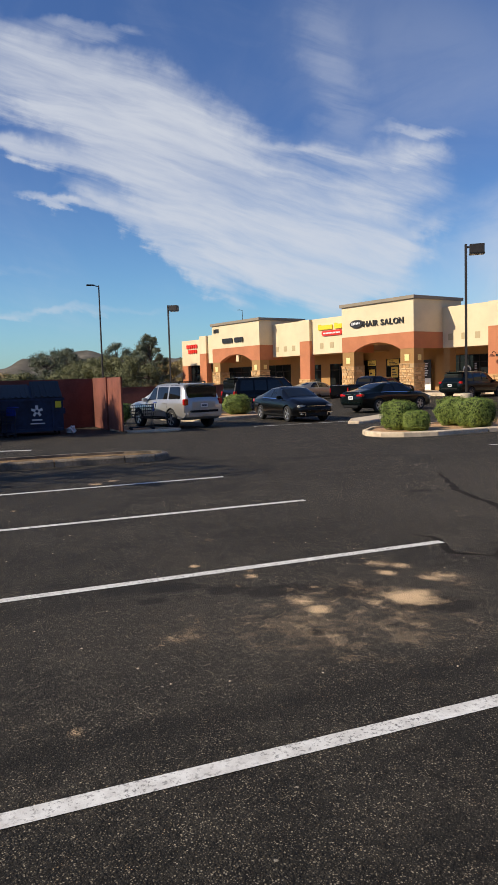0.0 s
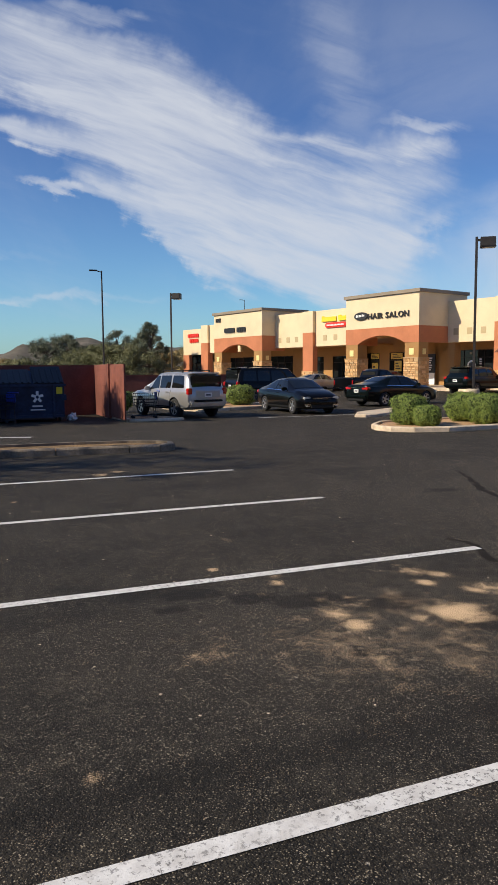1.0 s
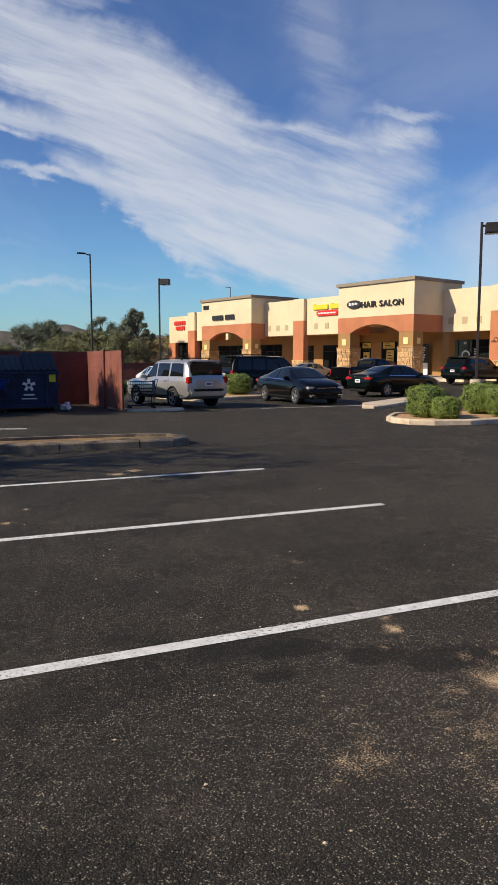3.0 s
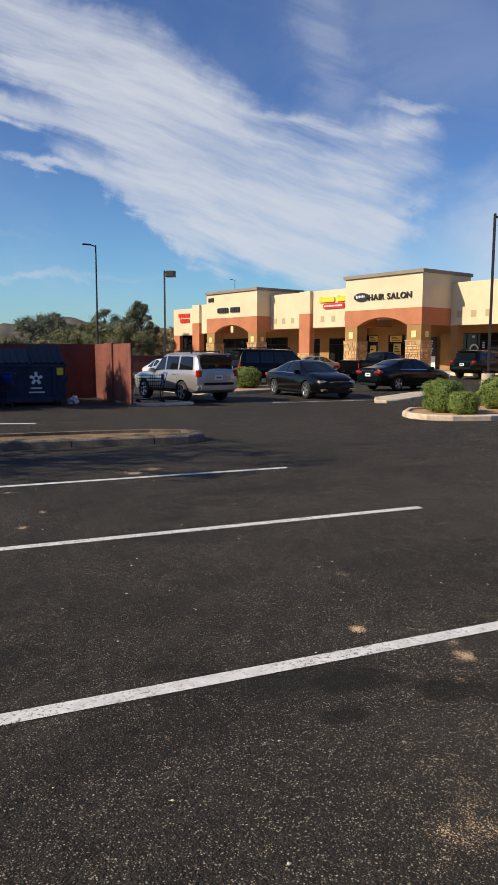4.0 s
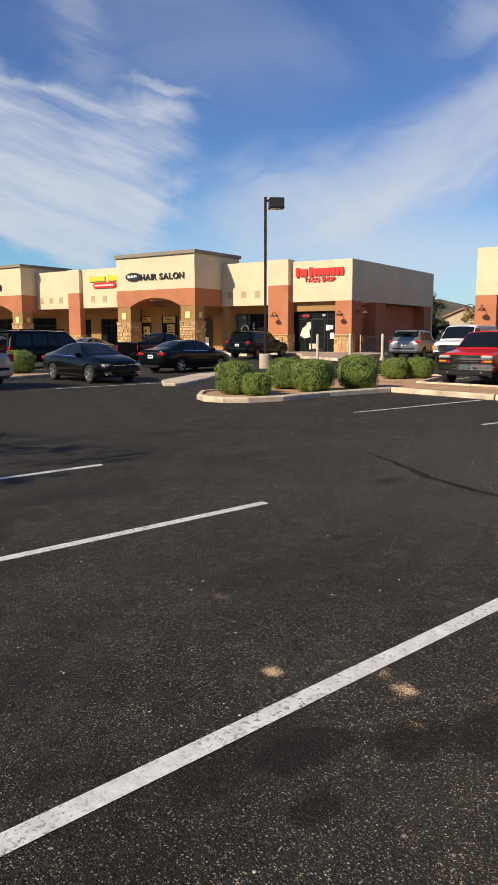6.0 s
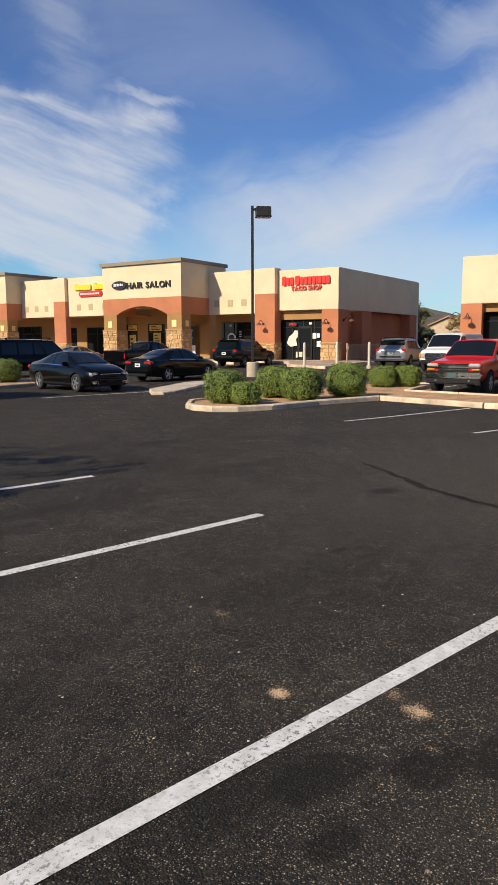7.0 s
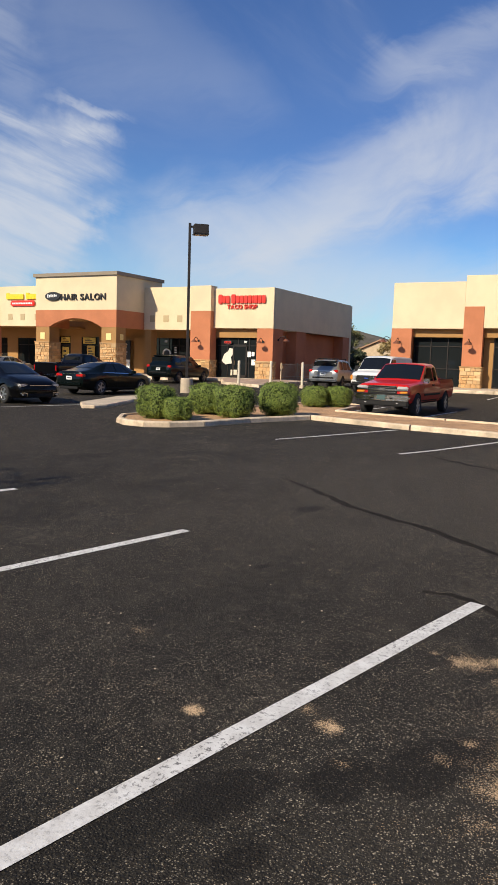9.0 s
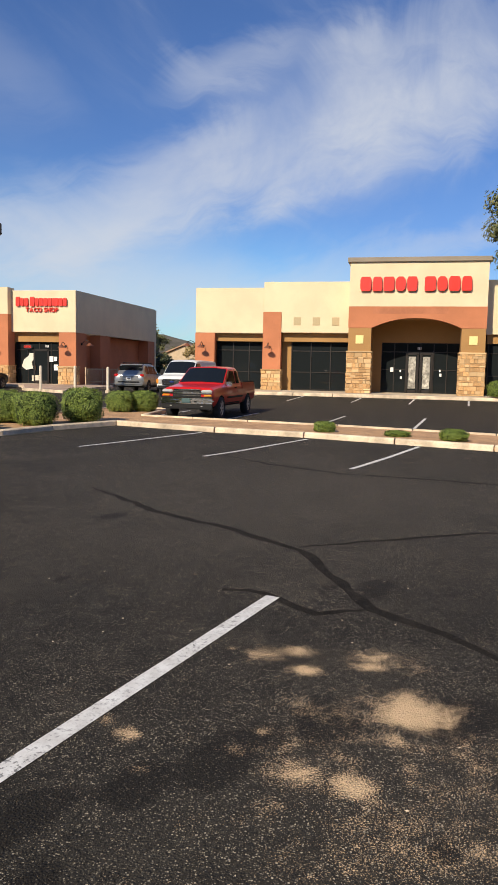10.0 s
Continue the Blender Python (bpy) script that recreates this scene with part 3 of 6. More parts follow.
def inset(pts, d):
    """The outline moved inwards (it runs anticlockwise)."""
    out = []
    n = len(pts)
    for k in range(n):
        p, a, b = Vector(pts[k]), Vector(pts[k - 1]), Vector(pts[(k + 1) % n])
        e, f = (p - a).normalized(), (b - p).normalized()
        m = Vector((-e.y - f.y, e.x + f.x)).normalized()
        c = max(0.5, m.dot(Vector((-e.y, e.x))))
        out.append(p + m * d / c)
    return out


def planter(name, pts, fill, label, height=0.15, wide=0.15, fill_drop=0.055, kerb=None):
    area = sum(a[0] * b[1] - b[0] * a[1] for a, b in zip(pts, pts[1:] + pts[:1]))
    pts = pts if area > 0 else pts[::-1]
    inner = inset(pts, wide)
    top = tagged(new(name), label, "planter", kind="structure")
    part("soil", prism([(p.x, p.y) for p in inset(pts, wide * 0.8)], lambda x, y: gz(x) - 0.05, lambda x, y: gz(x) + height - fill_drop), fill, top)
    n = len(pts)
    for k in range(n):
        a, b, c, d = Vector(pts[k]), Vector(pts[(k + 1) % n]), inner[(k + 1) % n], inner[k]
        m = max(1, round((b - a).length / 2.4))
        for j in range(m):
            s, e = j / m + 0.004 / m, (j + 1) / m - 0.012 / m
            p, q, r, t = a.lerp(b, s), a.lerp(b, e), d.lerp(c, e), d.lerp(c, s)
            bm = bmesh.new()
            lift = 0.045
            rings = []
            for u, v in ((p, t), (q, r)):
                face = (v - u).normalized() * 0.03
                rings.append([bm.verts.new((w_.x, w_.y, gz(w_.x) + z)) for w_, z in ((u, -0.05), (u + face * 0.3, height - lift * 0.8), (u + face, height - 0.012), (u + face * 1.8, height), (v, height), (v, -0.05))])
            for i in range(6):
                bm.faces.new((rings[0][i], rings[0][(i + 1) % 6], rings[1][(i + 1) % 6], rings[1][i]))
            bm.faces.new(rings[0][::-1]), bm.faces.new(rings[1])
            part("kerb_section", bm, kerb or KERB, top)
    return top


planter("planter_island", [(14.95, 15.7), (14.5, 15.1), (14.42, 14.4), (14.8, 13.85), (15.7, 13.35), (17.6, 12.97), (19.95, 12.1), (18.9, 8.7), (18.45, 6.1), (17.68, 3.7), (16.95, 1.4), (13.4, -12), (16.8, -13), (20.5, 0.96), (21.7, 5.5), (22.2, 8.45), (23.0, 12.3), (27, 12.7), (27, 14.9), (21, 15.8), (16, 16.4)], SOIL, "concrete-kerbed planter of reddish gravel soil")
planter("planter_island_small", [(-6, 16.9), (0, 15.45), (3.03, 14.55), (4.35, 14.1), (5.73, 13.61), (6.35, 13.42), (6.78, 13.55), (6.98, 13.95), (6.85, 14.4), (6.3, 14.8), (5.2, 15.25), (3.5, 15.75), (0, 16.75), (-6, 18.2)], DRYGRASS, "narrow kerbed island filled with dry grass", kerb=SHADED_OLDKERB)
planter("planter_island_middle", [(18.25, 19.75), (18.5, 19.4), (19.1, 19.35), (21.5, 20.3), (23.7, 21.2), (25.0, 22.2), (23.5, 22.4), (19.6, 21.0)], CONCRETE, "low concrete island between parking rows", height=0.11, fill_drop=0.0)
planter("planter_island_far", [(15.9, 26.6), (17.6, 27.0), (21.0, 27.4), (22.5, 28.4), (21, 30.2), (18.5, 31.2), (16.0, 30.4)], SOIL, "kerbed planter bed behind the parked cars")
planter("planter_island_gate", [(10.25, 22.5), (12.1, 22.25), (12.5, 22.6), (12.4, 23.4), (11.9, 25.5), (10.8, 25.6)], SOIL, "low kerbed bed beside the refuse enclosure", 0.09)

# ---- shop buildings ----
FLOOR = 0.38
SHARED = {}


def stone_face(parent, x0, x1, y0, y1, z0, z1, seed):
    """A stone-clad block: a mortar core, and single stones on the front and both flanks."""
    rnd = random.Random(seed)
    part("mortar_core", box(x0 + 0.014, x1, y0 + 0.014, y1 - 0.014, z0, z1), MORTAR, parent)
    part("stone_cap", box(x0 - 0.05, x1 + 0.03, y0 - 0.05, y1 + 0.05, z1, z1 + 0.09, 0.015), STONE, parent)
    for side in ("front", "south", "north"):
        lo, hi = (y0, y1) if side == "front" else (x0 + 0.06, x1)
        z = z0
        while z < z1 - 0.03:
            h = min(rnd.choice((0.10, 0.14, 0.17, 0.22, 0.27)), z1 - z)
            if z1 - z - h < 0.07:
                h = z1 - z
            a = lo
            while a < hi - 0.02:
                wd = min(rnd.choice((0.20, 0.28, 0.36, 0.46)), hi - a)
                if hi - a - wd < 0.12:
                    wd = hi - a
                key = (round(wd, 1), round(h, 1), rnd.randrange(2))
                if key not in SHARED:
                    bm = box(-0.05, 0.05, -0.5, 0.5, -0.5, 0.5)
                    top = [v for v in bm.verts if v.co.x < 0]
                    for v in top:
                        v.co.y *= 1 - 0.035 / max(key[0], 0.2)
                        v.co.z *= 1 - 0.03 / max(key[1], 0.1) * 0.7
                        v.co.x += rnd.uniform(-0.02, 0.02)
                        v.co.z += rnd.uniform(-0.04, 0.04)
                    me = bpy.data.meshes.new("stone")
                    bmesh.ops.recalc_face_normals(bm, faces=bm.faces)
                    bm.to_mesh(me)
                    bm.free()
                    me.materials.append(STONE)
                    SHARED[key] = me
                ob = new("stone", SHARED[key])
                ob.parent = parent
                ob.scale = (1, wd - 0.012, h - 0.012)
                out = rnd.uniform(0.0, 0.03)
                if side == "front":
                    ob.location = (x0 + 0.04 - out, a + wd / 2, z + h / 2)
                elif side == "south":
                    ob.location, ob.rotation_euler = (a + wd / 2, y0 + 0.04 - out, z + h / 2), (0, 0, math.pi / 2)
                else:
                    ob.location, ob.rotation_euler = (a + wd / 2, y1 - 0.04 + out, z + h / 2), (0, 0, -math.pi / 2)
                a += wd
            z += h


def window_wall(parent, x, y0, y1, z0, z1, columns, rails=(), door=None):
    """A glazed shop front at x between y0 and y1: frame bars, single panes, and a door (y0, y1, top) if there is one."""
    fr = tagged(new("window"), "dark tinted shop window in bronze aluminium frames")
    fr.parent = parent
    bars = bmesh.new()
    ys = [y0 + (y1 - y0) * k / columns for k in range(columns + 1)]
    zs = [z0, *rails, z1]
    for y in ys:
        box(x - 0.06, x + 0.06, y - 0.03, y + 0.03, z0, z1, bm=bars)
    for z in zs:
        box(x - 0.05, x + 0.05, y0, y1, z - 0.03, z + 0.03, bm=bars)
    part("frame", bars, BRONZE, fr)
    for a, b in zip(ys, ys[1:]):
        for c, d in zip(zs, zs[1:]):
            pane = part("pane", box(x - 0.006, x + 0.006, a + 0.02, b - 0.02, c + 0.02, d - 0.02), SHOPGLASS, fr)
    if door:
        dr = tagged(new("door"), "glazed bronze-framed shop door")
        dr.parent = parent
        a, b, top = door
        bm = bmesh.new()
        for y in (a, b):
            box(x - 0.10, x - 0.02, y - 0.06, y + 0.06, z0, top, bm=bm)
        box(x - 0.10, x - 0.02, a, b, top - 0.1, top + 0.06, bm=bm)
        box(x - 0.10, x - 0.02, a, b, z0, z0 + 0.22, bm=bm)
        part("door_frame", bm, BRONZE, dr)
        part("door_pane", box(x - 0.075, x - 0.06, a + 0.06, b - 0.06, z0 + 0.2, top - 0.08), SHOPGLASS, dr)
        part("handle", tube((x - 0.16, b - 0.14, z0 + 0.9), (x - 0.16, b - 0.14, z0 + 1.35), 0.018), CHROME, dr)


def gooseneck(parent, x, y, z, out=-1, along=0):
    """A barn lamp on a bent arm, reaching from the wall."""
    d = Vector((out, along, 0)) * 0.16
    lamp = tagged(new("wall_lamp"), "rust-brown gooseneck barn lamp")
    lamp.parent = parent
    p = Vector((x, y, z))
    pts = [p, p + d * 1.2 + Vector((0, 0, 0.20)), p + d * 2.4 + Vector((0, 0, 0.28)), p + d * 3.5 + Vector((0, 0, 0.20)), p + d * 3.9]
    part("arm", wire(pts, 0.022), BLACK, lamp)
    e = pts[-1]
    part("shade", lathe([(0.05, 0.10), (0.10, 0.06), (0.24, -0.08), (0.25, -0.10), (0.22, -0.10)], 16, m=Matrix.Translation(e)), RUSTYLAMP, lamp, smooth=True)
    part("wall_plate", lathe([(0.09, 0), (0.08, 0.03)], 12, m=Matrix.Translation(p) @ Matrix.Rotation(math.pi / 2, 4, "Y") @ Matrix.Translation((0, 0, -0.03))), BLACK, lamp)


def portal(parent, x, y0, y1, top, band, spring, apex, stone, base, post, back, side_band, seed):
    """A tall stuccoed portal with an arched opening, stone-based piers and a cornice."""
    a, b = y0 + post, y1 - post
    part("parapet_wall", box(x, x + 0.4, y0, y1, band, top), CREAM, parent)
    arch = [(a, spring)]
    n = 20
    for k in range(1, n):
        s = -1 + 2 * k / n
        arch.append((a + (b - a) * k / n, spring + (apex - spring) * (1 - abs(s) ** 2.1)))
    arch.append((b, spring))
    part("arch_band", facing([(y0 - 0.012, band - 0.004)] + [(y0 - 0.012, spring)] + arch + [(y1 + 0.012, spring), (y1 + 0.012, band - 0.004)], x - 0.014, x + 0.45), RUST, parent)
    for p, q in ((y0, a), (b, y1)):
        part("pier", box(x + 0.01, x + 1.15, p + 0.01, q - 0.01, stone + 0.09, spring), TAN, parent)
        stone_face(parent, x - 0.06, x + 1.2, p - 0.05, q + 0.05, base, stone, seed + int(q))
        c = (p + q) / 2
        part("wall_tile", box(x - 0.03, x + 0.01, c - 0.24, c + 0.24, spring - 0.98, spring - 0.46, 0.01), LAMPTILE, parent, "square yellow glass light tile")
    for y, o in ((y0, 1), (y1, -1)):
        lo, hi = (y, y + 0.35) if o > 0 else (y - 0.35, y)
        part("side_wall", box(x + 0.4, back, lo, hi, band, top), CREAM, parent)
        lo2, hi2 = (lo - 0.012, hi) if o > 0 else (lo, hi + 0.012)
        part("side_band", box(x + 0.45, side_band, lo2, hi2, spring, band - 0.004), RUST, parent)
        part("wall_tile", box(x + 0.45, x + 0.85, y - 0.03 if o > 0 else y, y if o > 0 else y + 0.03, spring - 0.95, spring - 0.5, 0.01), LAMPTILE, parent)
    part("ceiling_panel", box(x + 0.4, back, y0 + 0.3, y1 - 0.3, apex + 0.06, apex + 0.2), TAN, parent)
    bm = bmesh.new()
    for d, z, h in ((0.15, top - 0.24, 0.28),):
        box(x - d, back + 0.1, y0 - d, y1 + d, z + (0.0 if d < 0.15 else 0.02), z + h, bm=bm)
    part("cornice", bm, TRIM, parent, "taupe moulded cornice")


def vents(parent, x, ys, z):
    for y in ys:
        part("vent_tile", box(x - 0.02, x + 0.05, y - 0.24, y + 0.24, z - 0.26, z + 0.26, 0.008), PALEPLATE, parent, "small square pale plaster tile")


def fascia(parent, x, y0, y1, z0, z1, mat=None):
    part("fascia_wall", box(x, x + 0.4, y0, y1, z0, z1, 0.02), mat or CREAM, parent)


def pilaster(parent, x, y0, y1, red_top, top, stone, seed, depth=0.45, flush=False):
    part("pilaster", box(x, x + depth, y0, y1, stone + 0.09, red_top, 0.012), RUST, parent)
    if top > red_top:
        part("pilaster_top", box(x + 0.005, x + depth, y0 + 0.005, y1 - 0.005, red_top, top, 0.012), CREAM, parent)
    stone_face(parent, x - 0.06, x + depth, y0 - 0.05, y1 + 0.05, FLOOR, stone, seed)


strip = thing("shop_building", pose(0, 0, 0), "long single-storey cream and terracotta stucco shop row", "building")
part("roof", box(49.2, 62.7, 26.7, 78.4, 6.2, 6.4), ROOF, strip)
part("floor_slab", box(46.0, 62.8, 26.6, 78.5, 0.1, FLOOR - 0.01), CONCRETE, strip)
part("back_wall", box(62.5, 62.9, 26.42, 78.7, 0.1, 6.9), CREAM, strip)
# end shop beside the drive
fascia(strip, 46.5, 26.42, 31.5, 4.03, 6.95)
part("end_wall_upper", box(46.9, 62.5, 26.42, 26.8, 4.03, 6.95), CREAM, strip)
part("end_wall_lower", box(48.2, 62.5, 27.35, 27.6, 0.1, 4.03), RUST, strip)
part("end_wall_pier", box(60.9, 62.7, 26.45, 27.35, 0.1, 4.03), RUST, strip)
part("end_wall_pier", box(50.8, 52.6, 26.50, 27.35, 0.1, 4.03), RUST, strip)
part("end_wall_pier", box(46.92, 48.3, 26.46, 27.5, 0.1, 4.03), RUST, strip)
pilaster(strip, 46.48, 26.40, 27.72, 4.03, 4.03, 1.58, 11)
part("head_beam", box(46.92, 47.3, 27.72, 31.4, 3.36, 4.03), TAN, strip)
window_wall(strip, 47.15, 27.72, 31.38, FLOOR, 3.36, 4, (1.45, 2.78), (28.85, 29.95, 2.80))
pilaster(strip, 46.02, 31.4, 33.16, 5.27, 7.14, 1.58, 12, 0.9)
# recessed front behind the covered walk
fascia(strip, 46.5, 33.16, 38.0, 3.87, 7.14)
part("shop_wall", box(48.98, 49.2, 33.0, 39.0, 0.3, 0.6), TAN, strip)
part("shop_wall", box(48.9, 49.2, 31.4, 78.5, 3.3, 6.9), TAN, strip)
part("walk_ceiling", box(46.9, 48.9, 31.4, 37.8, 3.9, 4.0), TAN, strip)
window_wall(strip, 48.95, 33.0, 39.0, 0.5, 3.3, 6, (1.5, 2.7))
part("shop_wall", box(48.6, 48.9, 39.2, 40.3, 0.3, 3.3), TAN, strip)
part("post", box(46.6, 47.4, 37.2, 37.8, FLOOR, 3.87), TAN, strip)
portal(strip, 43.0, 37.8, 45.85, 7.95, 5.17, 3.87, 4.53, 2.62, FLOOR, 1.42, 48.9, 46.52, 20)
part("shop_wall", box(48.9, 49.2, 39.0, 44.3, 0.3, 3.3), TAN, strip)
window_wall(strip, 48.95, 44.3, 46.2, FLOOR, 3.3, 2, (2.6,))
part("shop_wall", box(48.9, 49.2, 46.2, 47.5, 0.3, 3.3), TAN, strip)
window_wall(strip, 48.95, 47.5, 48.7, FLOOR, 3.3, 1, (2.6,), (47.6, 48.6, 2.6))
# northern wing
fascia(strip, 44.7, 45.85, 57.9, 3.98, 7.28)
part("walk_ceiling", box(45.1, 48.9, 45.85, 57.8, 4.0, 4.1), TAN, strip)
part("shop_wall", box(48.0, 48.3, 48.6, 49.2, 0.3, 3.1), TAN, strip)
part("shop_wall", box(48.0, 48.3, 49.2, 50.3, 0.3, 3.1), TAN, strip)
part("shop_wall", box(48.0, 48.3, 52.9, 54.2, 0.3, 3.1), TAN, strip)
part("shop_wall", box(48.0, 48.3, 56.9, 59.0, 0.3, 3.1), TAN, strip)
part("shop_wall", box(48.0, 48.3, 48.6, 59.0, 3.1, 3.99), TAN, strip)
window_wall(strip, 48.1, 50.3, 52.9, FLOOR, 3.1, 2, (2.5,))
window_wall(strip, 48.1, 54.2, 56.9, FLOOR, 3.1, 2, (2.5,))
pilaster(strip, 44.35, 51.72, 53.18, 5.28, 7.29, 1.58, 31, 0.6)
portal(strip, 43.0, 57.8, 66.4, 7.95, 5.25, 3.75, 4.5, 2.62, FLOOR, 1.42, 48.9, 45.9, 40)
window_wall(strip, 48.95, 58.9, 65.4, FLOOR, 3.3, 5, (2.6,), (61.3, 62.5, 2.6))
fascia(strip, 46.5, 66.4, 74.1, 3.9, 7.2)
window_wall(strip, 48.95, 66.0, 74.0, 0.6, 3.3, 5, (1.5, 2.7))
pilaster(strip, 46.2, 72.65, 74.1, 5.1, 7.2, 1.58, 51, 0.7)
fascia(strip, 46.5, 74.1, 78.7, 3.75, 6.88)
pilaster(strip, 46.48, 77.3, 78.7, 3.75, 3.75, 1.58, 52)
window_wall(strip, 47.0, 74.1, 77.3, FLOOR, 3.75, 3, (2.7,), (75.2, 76.2, 2.6))
part("north_wall", box(46.9, 62.5, 78.3, 78.68, 0.1, 6.88), CREAM, strip)
part("inner_wall", box(52.0, 52.2, 26.9, 78.4, 0.3, 6.2), INSIDE, strip)
vents(strip, 46.5, (37.0, 35.72, 34.45), 4.72)
vents(strip, 44.7, (57.1, 55.8, 54.5, 50.4, 49.0, 47.4), 4.74)
for x, y in ((46.02, 32.4), (46.48, 27.2)):
    gooseneck(strip, x, y, 3.05)
gooseneck(strip, 47.4, 26.42, 3.25, 0, -1)

hall = thing("restaurant_building", pose(0, 0, 0), "cream stucco restaurant building with terracotta bands and stone piers", "building")
part("roof", box(47.6, 62.5, -9.8, 17.3, 6.2, 6.4), ROOF, hall)
part("floor_slab", box(46.6, 62.6, -9.8, 17.5, 0.1, FLOOR - 0.01), CONCRETE, hall)
part("back_wall", box(62.3, 62.7, -10, 17.66, 0.1, 6.9), CREAM, hall)
part("north_wall", box(46.9, 62.3, 17.28, 17.66, 4.1, 7.06), CREAM, hall)
part("north_wall_lower", box(46.96, 62.3, 17.0, 17.3, 0.1, 4.1), RUST, hall)
part("south_wall", box(46.9, 62.3, -10, -9.62, 0.1, 7.06), CREAM, hall)
part("inner_wall", box(52.0, 52.2, -9.6, 17.2, 0.3, 6.2), INSIDE, hall)
fascia(hall, 46.5, 13.0, 17.66, 4.1, 7.07)
pilaster(hall, 46.48, 16.32, 17.68, 4.1, 4.1, 1.64, 61)
pilaster(hall, 46.44, 11.8, 13.02, 5.5, 5.5, 1.66, 62, 0.5)
part("head_beam", box(46.95, 47.5, 13.0, 16.34, 3.58, 4.1), TAN, hall)
window_wall(hall, 47.4, 13.0, 16.34, FLOOR + 0.06, 3.58, 3, (1.55, 3.0))
fascia(hall, 46.5, 7.2, 13.0, 4.16, 7.44)
part("head_beam", box(46.95, 47.5, 7.4, 11.85, 3.6, 4.16), TAN, hall)
part("shop_wall", box(47.42, 47.6, 11.2, 11.85, 0.3, 3.6), TAN, hall)
window_wall(hall, 47.4, 7.3, 11.2, FLOOR + 0.06, 3.6, 3, (1.6, 3.0))
portal(hall, 44.8, -0.92, 7.27, 8.62, 5.72, 4.42, 5.03, 2.9, FLOOR, 1.42, 49.5, 46.5, 70)
part("porch_wall", box(47.7, 48.0, 5.3, 7.0, 0.3, 5.1), TAN, hall)
part("porch_wall", box(47.7, 48.0, -0.6, 0.3, 0.3, 5.1), TAN, hall)
part("porch_wall", box(47.7, 48.0, 0.3, 5.3, 3.64, 5.1), TAN, hall)
part("porch_wall", box(46.0, 47.7, 5.9, 7.0, 0.3, 5.1), TAN, hall)
window_wall(hall, 47.8, 0.3, 5.3, FLOOR, 3.64, 6, (1.9, 3.05))
for a, b in ((2.02, 2.80), (2.92, 3.70)):
    window_wall(hall, 47.72, a, b, FLOOR, 3.0, 1, (), (a + 0.06, b - 0.06, 2.96))
    part("door_film", box(47.60, 47.61, a + 0.16, b - 0.16, FLOOR + 0.3, 2.75), material("milky_door_film", (0.36, 0.34, 0.29), 0.35, grain=(5, 0.5), stain=(2, 0.4)), hall, "milky patchy film on the door glass")
for y, z, s in ((4.6, 1.75, 0.2), (4.0, 1.3, 0.12), (4.05, 1.75, 0.1), (1.55, 1.8, 0.1), (1.5, 1.5, 0.14), (3.3, 2.2, 0.2)):
    part("notice", box(47.70, 47.715, y - s / 2, y + s / 2, z, z + s * 1.4), WHITE, hall, "small pale paper notice taped to the glass")
fascia(hall, 46.5, -10, -0.92, 4.16, 7.5)
window_wall(hall, 46.95, -6.5, -1.3, FLOOR + 0.06, 3.6, 4, (1.6, 3.0))
part("shop_wall", box(46.75, 47.1, -10, -6.5, 0.3, 4.2), TAN, hall)
part("shop_wall", box(46.75, 47.1, -6.5, -1.2, 3.6, 4.2), TAN, hall)
vents(hall, 46.5, (10.75, 9.5, 8.25), 4.9)
part("patch", box(44.78, 44.79, 1.3, 5.8, 5.28, 5.66), material("faded_terracotta", (0.44, 0.165, 0.08), 0.9, grain=(30, 0.08), stain=(1, 0.12)), hall, "faded patch of terracotta paint")
for x, y in ((46.48, 16.9), (46.44, 12.35)):
    gooseneck(hall, x, y + 0.22, 3.2)
gooseneck(hall, 46.6, 17.66, 3.3, 0, 1)

# ---- pavements ----
planter("pavement_shops", [(41.9, 32.3), (46.4, 32.3), (49.1, 32.0), (49.1, 78.4), (41.9, 78.4)], CONCRETE, "pale concrete pavement along the shop fronts", 0.20, 0.15, 0.0)
planter("pavement_restaurant", [(42.95, -9.0), (47.8, -9.0), (47.8, 17.6), (42.95, 17.6)], CONCRETE, "pale concrete pavement before the restaurant", 0.19, 0.15, 0.0)
PAVER = material("red_paver_concrete", (0.40, 0.29, 0.215), 0.9, grain=(12, 0.14), stain=(0.8, 0.15), bump=(40, 0.004))
planter("pavement_plaza", [(39.0, 23.6), (46.6, 23.6), (48.0, 26.4), (48.0, 32.2), (44.3, 32.2), (43.6, 29.0), (40.6, 27.2)], PAVER, "reddish concrete plaza before the end shop", 0.17, 0.15, 0.0)


# ---- signs ----
def letters(parent, text, size, mat, m, name="letters", depth=0.10, squash=1.0):
    """Raised letters; each one is a part."""
    x = 0.0
    for ch in text:
        if ch == " ":
            x += size * 0.32 * squash
            continue
        cu_ = bpy.data.curves.new("letter", "FONT")
        cu_.body, cu_.size, cu_.extrude, cu_.offset = ch, size, depth / 2, size * 0.022
        cu_.resolution_u = 3
        tmp = new("letter", cu_)
        me = bpy.data.meshes.new_from_object(tmp.evaluated_get(bpy.context.evaluated_depsgraph_get()))
        bpy.data.objects.remove(tmp)
        me.materials.clear()
        me.materials.append(mat)
        co = [v.co.x for v in me.vertices]
        ob = new("letter", me)
        ob.parent = parent
        ob.matrix_local = m @ Matrix.Translation((x - min(co) * squash, 0, 0)) @ Matrix.Diagonal((squash, 1, 1, 1))
        x += (max(co) - min(co)) * squash + size * 0.10
    return x


